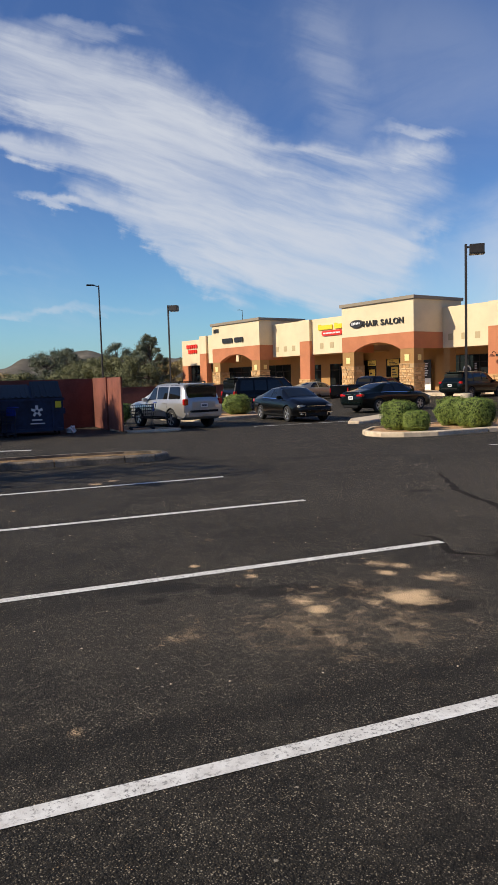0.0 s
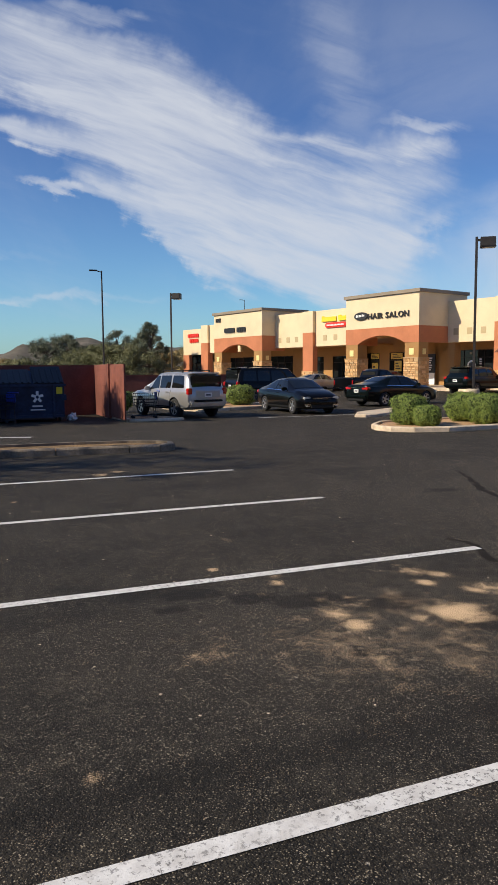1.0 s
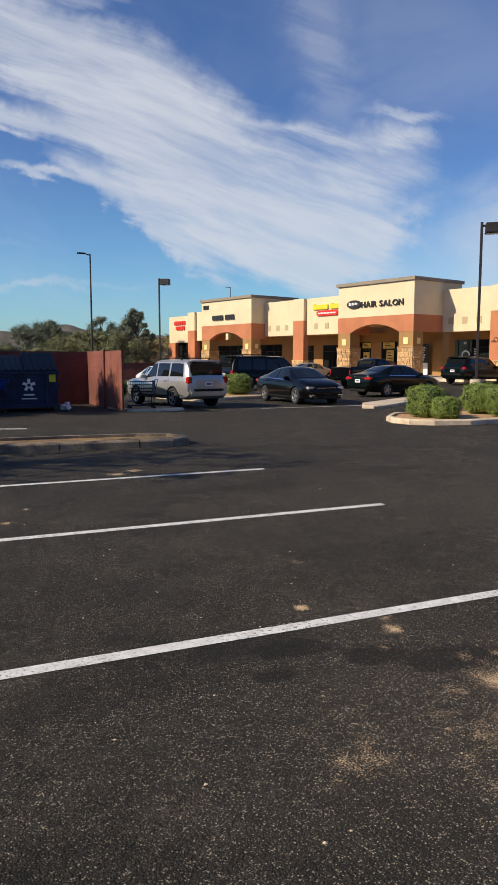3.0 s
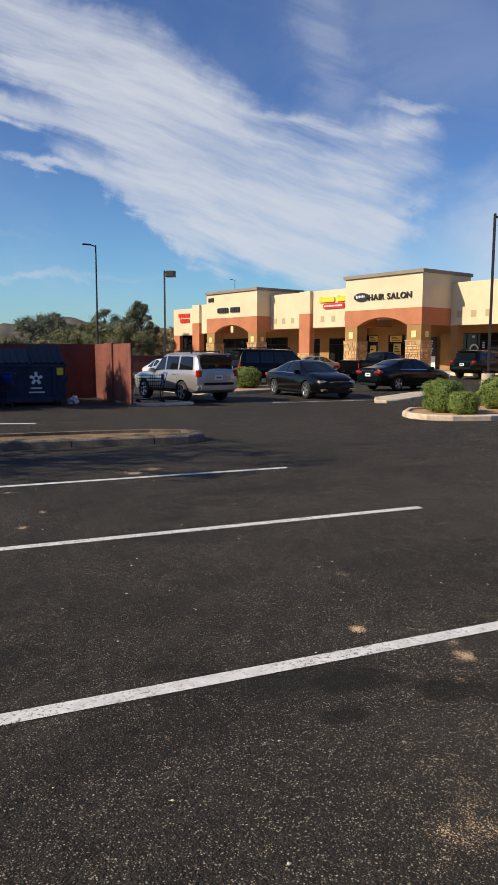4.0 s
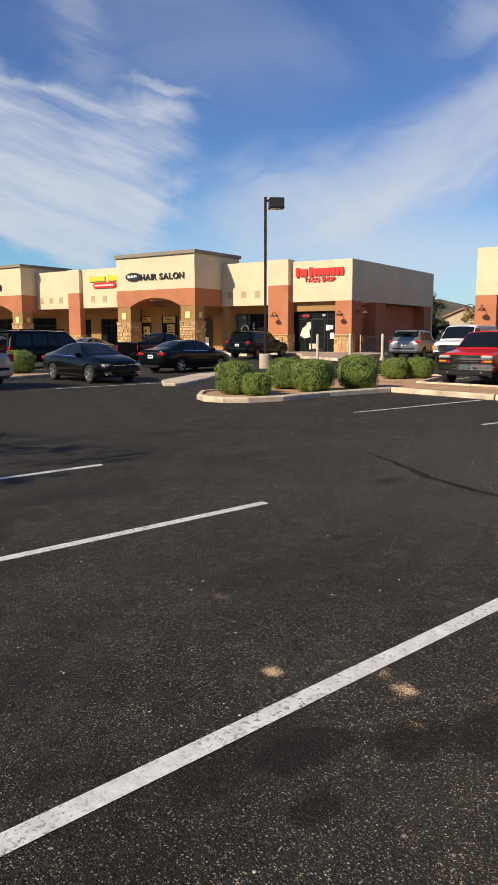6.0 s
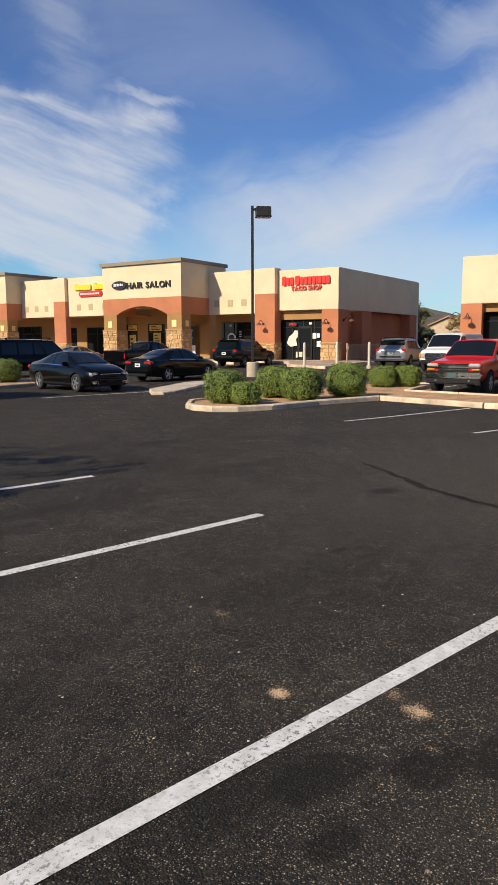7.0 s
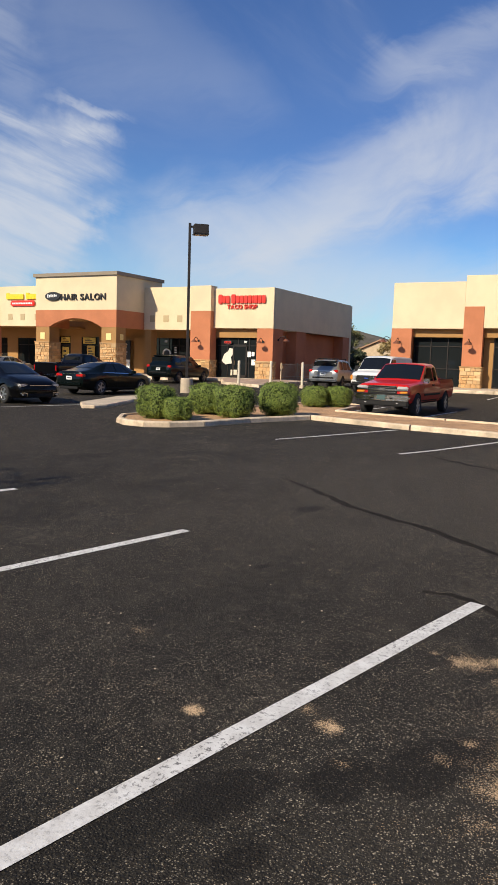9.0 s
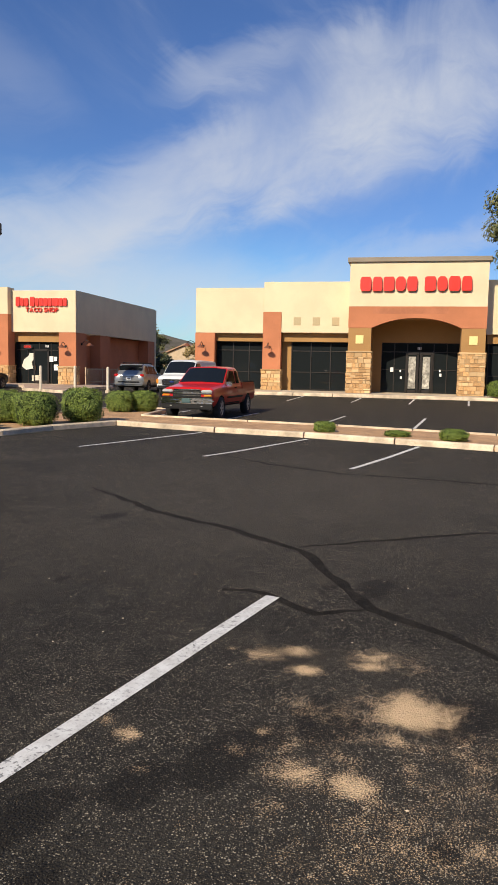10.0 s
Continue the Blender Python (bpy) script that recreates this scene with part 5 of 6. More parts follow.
def suv(L, H, W, name="suv_car", rack=True, boxy=True, clad=None):
    h, f = W / 2, L / 2
    b = 0.10 if boxy else 0.35
    return dict(
        name=name, axles=(f - 0.90, -f + 1.0), r=0.37, track=h - 0.12, tyre=0.25,
        stations=[(-f, h * 0.86, 0.50, 0.98, 1.02, h * 0.72), (-f + 0.05, h * 0.95, 0.42, 1.05, 1.12, h * 0.78), (-f + b + 0.06, h * 0.97, 0.34, 1.06, H - 0.32, h * 0.76), (-f + b + 0.22, h * 0.99, 0.32, 1.06, H - 0.06, h * 0.77), (-f + b + 0.5, h, 0.32, 1.06, H - 0.01, h * 0.78), (-f + 2.2, h, 0.32, 1.04, H, h * 0.79), (f - 2.15, h, 0.32, 1.03, H - 0.05, h * 0.79), (f - 1.35, h, 0.32, 1.02, 1.12, h * 0.86), (f - 1.1, h * 0.99, 0.32, 1.0, 1.08, h * 0.84), (f - 0.22, h * 0.94, 0.34, 0.92, 1.0, h * 0.74), (f - 0.05, h * 0.88, 0.38, 0.78, 0.84, h * 0.66), (f, h * 0.80, 0.44, 0.66, 0.70, h * 0.6)],
        windows=[((-f + b + 0.28, 7.2), (-f + 1.25, 7.2), (-f + 1.25, 9.2), (-f + b + 0.42, 9.2)), ((-f + 1.36, 7.2), (-f + 2.15, 7.2), (-f + 2.15, 9.2), (-f + 1.36, 9.2)), ((-f + 2.24, 7.2), (f - 1.58, 7.2), (f - 2.05, 9.1), (-f + 2.24, 9.2))],
        screens=[(f - 2.1, f - 1.42, 9.6, 9.3)],
        seams=(-f + 1.30, -f + 2.2, f - 1.55), handles=(-f + 1.52, -f + 2.42), mirror=(f - 1.62, 7.0), plates=((-f - 0.035, 0.88),),
        pieces=[("rear_window", (-f + b - 0.03, -f + b + 0.10, -h * 0.74, h * 0.74, 1.10, H - 0.14), CARGLASS), ("tail_lamp", (-f - 0.012, -f + 0.16, h * (0.74 if boxy else 0.70), h * 0.955, 0.88 if boxy else 0.98, 1.14), TAILRED), ("rear_bumper", (-f - 0.10, -f + 0.15, -h * 0.93, h * 0.93, 0.45, 0.68), clad), ("bumper_pad", (-f - 0.11, -f + 0.1, -h * 0.7, h * 0.7, 0.62, 0.70), BLACKPLASTIC), ("tailgate_panel", (-f - 0.02, -f + 0.08, -h * 0.62, h * 0.62, 0.76, 1.06), None), ("rear_spoiler", (-f + b + 0.02, -f + b + 0.3, -h * 0.7, h * 0.7, H - 0.08, H - 0.02), None), ("headlamp", (f - 0.30, f - 0.02, h * 0.54, h * 0.9, 0.72, 0.90), LAMPCLEAR), ("grille", (f - 0.1, f + 0.01, -h * 0.5, h * 0.5, 0.62, 0.80), BLACKPLASTIC), ("front_bumper", (f - 0.2, f + 0.05, -h * 0.85, h * 0.85, 0.42, 0.62), clad)] + ([("roof_rail", (-f + 0.75, f - 2.25, h * 0.64, h * 0.68, H + 0.04, H + 0.08), BLACKPLASTIC), ("rail_foot", (-f + 0.75, -f + 0.85, h * 0.64, h * 0.68, H - 0.03, H + 0.05), BLACKPLASTIC), ("rail_foot", (f - 2.35, f - 2.25, h * 0.64, h * 0.68, H - 0.05, H + 0.05), BLACKPLASTIC), ("cross_bar", (-f + 1.2, -f + 1.26, -h * 0.66, h * 0.66, H + 0.05, H + 0.08), BLACKPLASTIC), ("cross_bar", (-f + 2.1, -f + 2.16, -h * 0.66, h * 0.66, H + 0.05, H + 0.08), BLACKPLASTIC)] if rack else []),
    )


def pickup(L, H, W):
    h, f = W / 2, L / 2
    belt = 1.13
    return dict(
        name="pickup_truck", axles=(f - 0.98, -f + 1.18), r=0.385, track=h - 0.13, tyre=0.26, spokes=6,
        stations=[(-f, h * 0.93, 0.58, 1.22, 1.235, h * 0.90), (-f + 0.06, h * 0.97, 0.52, 1.24, 1.255, h * 0.90), (-f + 1.98, h * 0.98, 0.42, 1.24, 1.255, h * 0.90), (-f + 2.02, h * 0.985, 0.42, 1.20, 1.30, h * 0.80), (-f + 2.12, h * 0.985, 0.42, belt, H - 0.10, h * 0.76), (-f + 2.35, h * 0.985, 0.42, belt, H, h * 0.77), (f - 2.35, h * 0.985, 0.42, belt, H - 0.03, h * 0.77), (f - 1.52, h * 0.985, 0.42, belt - 0.01, belt + 0.08, h * 0.86), (f - 1.2, h * 0.98, 0.42, belt - 0.02, belt + 0.05, h * 0.84), (f - 0.18, h * 0.94, 0.44, 1.03, 1.09, h * 0.78), (f - 0.08, h * 0.92, 0.46, 0.96, 1.0, h * 0.72), (f - 0.04, h * 0.90, 0.48, 0.62, 0.66, h * 0.72)],
        windows=[((-f + 2.24, 7.2), (-f + 2.72, 7.2), (-f + 2.72, 9.2), (-f + 2.26, 9.2)), ((-f + 2.84, 7.2), (f - 1.72, 7.2), (f - 2.22, 9.1), (-f + 2.84, 9.2))],
        screens=[(f - 2.3, f - 1.58, 9.6, 9.3)],
        seams=(-f + 2.02, -f + 2.78, f - 1.70), handles=(-f + 2.98,), handle_mat=BLACKPLASTIC, mirror=(f - 1.80, 7.0), mirror_mat=CHROME, mirror_out=0.20, mirror_tall=0.17, plates=(),
        pieces=[("rear_bumper", (-f - 0.12, -f + 0.1, -h * 0.9, h * 0.9, 0.50, 0.70), CHROME), ("tail_lamp", (-f - 0.01, -f + 0.1, h * 0.80, h * 0.93, 0.80, 1.15), TAILRED), ("rear_window", (-f + 2.05, -f + 2.14, -h * 0.6, h * 0.6, 1.30, H - 0.16), CARGLASS), ("bed_liner", (-f + 0.1, -f + 1.9, -h * 0.80, h * 0.80, 1.20, 1.264), BLACKPLASTIC), ("bed_rail", (-f + 0.05, -f + 1.95, h * 0.82, h * 0.93, 1.255, 1.285), BLACKPLASTIC),
                ("headlamp", (f - 0.12, f + 0.008, h * 0.52, h * 0.90, 0.92, 1.03), LAMPCLEAR), ("indicator", (f - 0.12, f + 0.006, h * 0.62, h * 0.90, 0.80, 0.865), AMBER), ("grille", (f - 0.08, f + 0.0, -h * 0.51, h * 0.51, 0.76, 1.02), BLACKPLASTIC), ("grille_bar", (f - 0.06, f + 0.02, -h * 0.90, h * 0.90, 0.885, 0.935), CHROME), ("grille_badge", (f - 0.02, f + 0.035, -0.13, 0.13, 0.875, 0.955), CHROME), ("grille_frame", (f - 0.06, f + 0.008, -h * 0.52, h * 0.52, 1.02, 1.045), CHROME),
                ("front_bumper", (f - 0.15, f + 0.06, -h * 0.98, h * 0.98, 0.56, 0.74), CHROME), ("bumper_top", (f - 0.15, f + 0.03, -h * 0.95, h * 0.95, 0.74, 0.785), BLACKPLASTIC), ("front_valance", (f - 0.15, f + 0.03, -h * 0.92, h * 0.92, 0.36, 0.56), BLACKPLASTIC), ("fog_lamp", (f - 0.1, f + 0.04, h * 0.50, h * 0.62, 0.43, 0.51), LAMPCLEAR), ("front_plate", (f + 0.03, f + 0.075, -0.16, 0.16, 0.57, 0.73), material("teal_plate", (0.05, 0.10, 0.10), 0.5)), ("grille_slat", (f - 0.06, f + 0.006, -h * 0.50, h * 0.50, 0.82, 0.832), CHROME), ("grille_slat", (f - 0.06, f + 0.006, -h * 0.50, h * 0.50, 0.975, 0.987), CHROME), ("bumper_lip", (f - 0.1, f + 0.05, -h * 0.93, h * 0.93, 0.545, 0.575), CHROME), ("tow_slot", (f - 0.1, f + 0.068, h * 0.28, h * 0.42, 0.60, 0.66), BLACKPLASTIC)] + [("side_moulding", (-f + 2.1, f - 1.65, h * 0.985, h * 1.005, 0.70, 0.77), BLACKPLASTIC)],
    )


def van(L, H, W):
    h, f = W / 2, L / 2
    return dict(
        name="cargo_van", axles=(f - 0.85, -f + 1.15), r=0.37, track=h - 0.14, tyre=0.24,
        stations=[(-f, h * 0.92, 0.50, 1.15, H - 0.12, h * 0.80), (-f + 0.12, h * 0.98, 0.42, 1.15, H - 0.02, h * 0.82), (0, h, 0.40, 1.15, H, h * 0.83), (f - 2.0, h, 0.40, 1.15, H - 0.02, h * 0.83), (f - 1.65, h, 0.40, 1.15, H - 0.10, h * 0.82), (f - 0.85, h, 0.40, 1.16, 1.26, h * 0.86), (f - 0.15, h * 0.95, 0.42, 1.08, 1.15, h * 0.82), (f, h * 0.90, 0.48, 0.98, 1.02, h * 0.78)],
        windows=[((f - 2.3, 7.2), (f - 1.15, 7.2), (f - 1.62, 9.1), (f - 2.3, 9.2))], screens=[(f - 1.62, f - 0.92, 9.6, 9.3)],
        seams=(f - 2.4, f - 1.1), handles=(f - 2.2,), mirror=(f - 1.25, 7.2), mirror_mat=BLACKPLASTIC, mirror_out=0.26, mirror_tall=0.30, plates=(),
        pieces=[("grille", (f - 0.1, f + 0.07, -h * 0.58, h * 0.58, 0.66, 1.0), BLACKPLASTIC), ("grille_bar", (f - 0.1, f + 0.085, -h * 0.52, h * 0.52, 0.90, 0.925), CHROME), ("grille_bar", (f - 0.1, f + 0.085, -h * 0.52, h * 0.52, 0.75, 0.775), CHROME), ("badge", (f, f + 0.095, -0.14, 0.14, 0.80, 0.90), BLUE), ("headlamp", (f - 0.12, f + 0.06, h * 0.60, h * 0.80, 0.74, 1.0), LAMPCLEAR), ("indicator", (f - 0.14, f + 0.055, h * 0.80, h * 0.93, 0.74, 1.0), AMBER), ("front_bumper", (f - 0.2, f + 0.10, -h * 0.92, h * 0.92, 0.42, 0.64), BLACKPLASTIC), ("rear_bumper", (-f - 0.1, -f + 0.1, -h * 0.9, h * 0.9, 0.45, 0.6), BLACKPLASTIC)],
    )


P_BLACK = car_paint("black_car_paint", (0.0024, 0.0024, 0.0027), 0.0)
P_GREEN = car_paint("dark_green_car_paint", (0.0028, 0.0055, 0.0050), 0.1)
P_SILVER = car_paint("silver_car_paint", (0.47, 0.46, 0.45), 0.65, 0.32)
P_GREY = car_paint("grey_car_paint", (0.30, 0.30, 0.29), 0.65, 0.32)
P_WHITE = car_paint("white_car_paint", (0.72, 0.72, 0.70), 0.0)
P_RED = car_paint("red_car_paint", (0.56, 0.014, 0.010), 0.0)
DARKRIM = material("dark_rim", (0.16, 0.16, 0.165), 0.35, 0.8)


def parked(x, y, heading):
    return pose(x, y, gz(x), 0, 0, heading)


VH = math.degrees(math.atan2(V.y, V.x))
car(parked(13.85, 25.4, 90), "silver boxy off-road wagon with a roof rack, parked nose-in", P_SILVER, suv(4.60, 1.74, 1.82), category="car")
car(parked(19.15, 24.25, VH + 180), "glossy black sedan facing the driving lane", P_BLACK, sedan(4.85, 1.46, 1.83, True))
car(parked(26.3, 25.2, -3), "glossy dark green sedan parked tail-out by the island", P_GREEN, sedan(4.85, 1.47, 1.83, True))
car(parked(40.6, 30.5, 0), "dark green family wagon parked before the shops", P_GREEN, suv(5.0, 1.78, 1.98, boxy=False), DARKRIM)
car(parked(42.45, 20.0, 4), "silver family wagon standing in the drive between buildings", P_GREY, suv(4.85, 1.74, 1.92, boxy=False), DARKRIM)
car(parked(25.95, 10.75, 178), "red extended-cab pickup truck with chrome bumper and grille", P_RED, pickup(5.8, 1.83, 1.99), ALLOY, category="truck")
car(parked(40.1, 16.1, 178), "white cargo van with a black grille", P_WHITE, van(5.5, 2.10, 2.0), category="van")
car(parked(25.8, 34.3, -10), "large dark wagon parked beyond the black sedan", P_BLACK, suv(5.6, 1.95, 2.05), DARKRIM)
car(parked(31.8, 31.6, -3), "black pickup truck with its bed towards the lane", P_BLACK, pickup(5.3, 1.78, 1.9), DARKRIM, category="truck")
car(parked(38.5, 36.6, 0), "dark crossover parked by the salon pier", P_BLACK, suv(4.5, 1.62, 1.85, boxy=False, rack=False), DARKRIM)
car(parked(37.5, 43.5, 0), "pale silver sedan parked before the shops", P_GREY, sedan(4.7, 1.44, 1.8, False))
car(parked(18.8, 34.6, VH + 180), "white sedan parked beyond the silver wagon", P_WHITE, sedan(4.7, 1.44, 1.8, False))
car(parked(23.0, 39.5, VH), "silver wagon parked in a far row", P_GREY, suv(4.6, 1.68, 1.85, boxy=False))
car(parked(17.2, 45.5, VH + 180), "grey sedan in a far row", P_GREY, sedan(4.6, 1.44, 1.8, False))


HEAD0 = radians(90 - 36.2)


def far(az, d):
    """A place d metres off at az degrees from the first heading, to the right."""
    a = HEAD0 - radians(az)
    return -1 + d * math.cos(a), d * math.sin(a)


# ---- parking-lot lamps, street lights, bollards ----
def lot_lamp(x, y, top, heading, label):
    t = thing("parking_lamp", pose(x, y, gz(x), 0, 0, heading), label, "street lamp", "parking lot lamps")
    part("base", lathe([(0.31, -0.05), (0.31, 0.70), (0.29, 0.735), (0.10, 0.74)], 24), CONCRETE, t, "pale round concrete footing", smooth=False)
    part("base_plate", box(-0.16, 0.16, -0.16, 0.16, 0.735, 0.77, 0.01), POLE, t)
    part("pole", box(-0.062, 0.062, -0.062, 0.062, 0.75, top, 0.012), POLE, t)
    part("arm", box(0.05, 0.22, -0.035, 0.035, top - 0.22, top - 0.12), POLE, t)
    part("head", box(0.18, 0.90, -0.28, 0.28, top - 0.50, top - 0.05, 0.02), POLE, t, "dark bronze box-shaped lamp head")
    part("head_rim", box(0.16, 0.92, -0.30, 0.30, top - 0.54, top - 0.49, 0.008), BLACK, t)
    part("lens", box(0.24, 0.84, -0.22, 0.22, top - 0.56, top - 0.53), WHITE, t)


lot_lamp(30.07, 23.16, 8.33, -50, "tall dark bronze parking lamp on a concrete footing")
lot_lamp(30.8, 54.75, 8.45, -50, "tall dark bronze parking lamp in the far rows")


def street_light(x, y, top, heading):
    t = thing("street_light", pose(x, y, 0, 0, 0, heading), "tall slim grey street light with a short arm", "street lamp", "street lights")
    part("pole", tube((0, 0, -0.3), (0, 0, top), 0.07, 0.042), POLE, t)
    part("arm", tube((0, 0, top - 0.08), (0.4, 0, top + 0.02), 0.035, 0.03), POLE, t)
    part("head", box(0.28, 0.78, -0.10, 0.10, top - 0.03, top + 0.05, 0.02), POLE, t)


street_light(*far(-11.33, 47.0), 8.0, 165)
street_light(67.2, 94.0, 13.0, 150)
for x, y in ((39.9, 25.54), (41.1, 23.85), (40.3, 21.3)):
    b = thing("bollard", pose(x, y, gz(x), 0, 0, 0), "tall cream-painted steel bollard post", "bollard", "cream bollards")
    part("post", lathe([(0.085, -0.05), (0.085, 1.52), (0.07, 1.57), (0.03, 1.60)], 16), CREAMPAINT, b, smooth=False)
    part("footing", lathe([(0.16, 0.0), (0.15, 0.19)], 14), CONCRETE, b)
fence = thing("patio_fence", pose(0, 0, 0), "tan steel picket fence beside the end shop", "fence")
for k in range(34):
    x = 47.4 + 0.17 * k
    part("picket", box(x - 0.012, x + 0.012, 26.05, 26.075, 0.3, 1.55), FARWALL, fence)
for z in (0.55, 1.45):
    part("rail", box(47.3, 53.1, 26.04, 26.08, z, z + 0.05), FARWALL, fence)
for x in (47.3, 50.2, 53.1):
    part("fence_post", box(x - 0.04, x + 0.04, 26.02, 26.1, 0.1, 1.62), FARWALL, fence)

# ---- refuse enclosure ----
A0 = Vector((10.1, 22.42, 0))
enc = thing("refuse_enclosure", Matrix.Translation((A0.x, A0.y, gz(A0.x))) @ Matrix.Rotation(math.atan2(U.y, U.x), 4, "Z"), "red-brown block walls round a refuse bin, open in front", "wall")
# local: x along the row, y into the enclosure; the corner of the opening is at the origin


def block_wall(x0, x1, y0, y1, top):
    core = part("wall_core", box(x0 + 0.012, x1 - 0.012, y0 + 0.012, y1 - 0.012, 0, top - 0.01), BLOCKWALL, enc)
    along = (x1 - x0) > (y1 - y0)
    length = (x1 - x0) if along else (y1 - y0)
    n = max(1, round(length / 0.40))
    for row in range(round(top / 0.20)):
        for k in range(n + (row % 2)):
            a = max(0, (k - 0.5 * (row % 2)) / n) * length
            b = min(1, (k + 1 - 0.5 * (row % 2)) / n) * length
            key = ("block", along, round(b - a, 3))
            if key not in SHARED:
                d = (b - a) / 2 - 0.004
                wv = ((y1 - y0) if along else (x1 - x0)) / 2
                bm = box(-d, d, -wv, wv, -0.096, 0.096) if along else box(-wv, wv, -d, d, -0.096, 0.096)
                me = bpy.data.meshes.new("block")
                bmesh.ops.recalc_face_normals(bm, faces=bm.faces)
                bm.to_mesh(me)
                bm.free()
                me.materials.append(BLOCKWALL)
                SHARED[key] = me
            ob = new("block", SHARED[key])
            ob.parent = enc
            c = (a + b) / 2
            ob.location = (x0 + c, (y0 + y1) / 2, 0.1 + 0.2 * row) if along else ((x0 + x1) / 2, y0 + c, 0.1 + 0.2 * row)


block_wall(-0.1, 0.1, 2.4, 5.2, 1.98)
block_wall(-4.6, 0.1, 5.2, 5.4, 1.98)
block_wall(-4.6, -4.4, 2.2, 5.2, 1.98)
part("gate_panel", box(-0.06, 0.0, 0.0, 2.35, 0.08, 1.98, 0.01), GATEPANEL, enc, "open rusty red sheet-metal gate leaf")
part("gate_panel", box(-4.52, -4.46, 0.2, 2.15, 0.08, 1.98, 0.01), GATEPANEL, enc)
part("gate_post", box(-0.12, 0.06, 2.35, 2.5, 0, 2.02, 0.01), GATEPANEL, enc)
bin_ = thing("refuse_bin", Matrix.Translation((7.70, 24.94, 0)) @ Matrix.Rotation(math.atan2(U.y, U.x), 4, "Z"), "navy steel refuse bin with a black lid ajar", "refuse bin")
bm = bmesh.new()
prof = [(-0.70, 0.14), (0.75, 0.14), (0.85, 1.55), (0.45, 1.75), (-0.78, 1.25)]
a = [bm.verts.new((-1.05, y, z)) for y, z in prof]
b = [bm.verts.new((1.05, y, z)) for y, z in prof]
for k in range(5):
    bm.faces.new((a[k], a[(k + 1) % 5], b[(k + 1) % 5], b[k]))
bm.faces.new(a[::-1]), bm.faces.new(b)
part("tub", bm, BINBLUE, bin_)
for x in (-1.05, 1.05):
    part("lift_sleeve", box(x - 0.09, x + 0.09, -0.65, 0.6, 0.72, 0.92, 0.01), BINBLUE, bin_)
part("rim", box(-1.1, 1.1, -0.84, -0.74, 1.20, 1.29, 0.01), BINBLUE, bin_)
for x in (-0.7, 0.0, 0.7):
    part("rib", box(x - 0.04, x + 0.04, -0.80, -0.70, 0.16, 1.22) if x else box(-1.03, 1.03, -0.77, -0.70, 0.14, 0.24), BINBLUE, bin_)
for s in (-1, 1):
    lid = part("lid", box(0.03, 1.04, 0, 1.28, 0, 0.05, 0.015), BINLID, bin_, "black ribbed plastic lid")
    lid.matrix_local = Matrix.Translation((0 if s > 0 else -1.07, -0.80, 1.27)) @ Matrix.Rotation(radians(22 if s < 0 else 27), 4, "X")
    for k in range(5):
        part("lid_rib", box(0.12 + 0.2 * k, 0.18 + 0.2 * k, 0.05, 1.2, 0.05, 0.075), BINLID, lid)
for x in (-0.9, 0.9):
    for y in (-0.5, 0.6):
        part("castor", tube((x - 0.03, y, 0.07), (x + 0.03, y, 0.07), 0.07), RUBBER, bin_)
for k in range(5):
    ang = radians(90 + 72 * k)
    bm = box(0.05, 0.20, -0.045, 0.045, 0, 0.006, 0, m=Matrix.Translation((0.15, -0.785, 0.85)) @ Matrix.Rotation(math.pi / 2, 4, "X") @ Matrix.Rotation(ang, 4, "Z"))
    part("emblem_petal", bm, WHITE, bin_, "pale petal of a round emblem")
part("emblem_bar", box(-0.02, 0.32, -0.79, -0.784, 0.52, 0.57), WHITE, bin_)
part("emblem_bar", box(-0.08, 0.40, -0.79, -0.784, 0.40, 0.44), WHITE, bin_)
part("label_plate", box(0.78, 0.98, -0.80, -0.79, 0.95, 1.18), YELLOW, bin_, "yellow warning label")


def cart(x, y, heading, mark):
    t = thing("shopping_cart", pose(x, y, gz(x), 0, 0, heading), "dark wire shopping cart with a blue handle guard", "shopping cart", "shopping carts")
    bm = bmesh.new()
    for k in range(12):
        u = k / 11
        wire([(-0.45 + 0.85 * u, -0.24, 0.95), (-0.40 + 0.75 * u, -0.18, 0.48), (-0.40 + 0.75 * u, 0.18, 0.48), (-0.45 + 0.85 * u, 0.24, 0.95)], 0.006, 4, bm)
    for z in (0.48, 0.6, 0.72, 0.84, 0.95):
        g = (z - 0.48) / 0.47
        wd, a, b = 0.18 + 0.06 * g, -0.40 - 0.05 * g, 0.35 + 0.05 * g
        wire([(a, -wd, z), (b, -wd, z), (b, wd, z), (a, wd, z), (a, -wd, z)], 0.008, 4, bm)
    part("basket", bm, WIRE, t)
    bm = bmesh.new()
    for s in (-1, 1):
        wire([(-0.55, s * 0.25, 1.02), (-0.40, s * 0.22, 0.45), (-0.42, s * 0.25, 0.12), (0.42, s * 0.17, 0.12)], 0.014, 6, bm)
    part("frame", bm, WIRE, t)
    part("handle", tube((-0.55, -0.27, 1.02), (-0.55, 0.27, 1.02), 0.02), BLUE, t)
    part("child_seat_panel", box(-0.47, -0.44, -0.22, 0.22, 0.70, 0.98), mark, t)
    for px in (-0.42, 0.40):
        for s in (-1, 1):
            part("castor", tube((px, s * 0.2 - 0.015, 0.06), (px, s * 0.2 + 0.015, 0.06), 0.06, n=12), RUBBER, t)


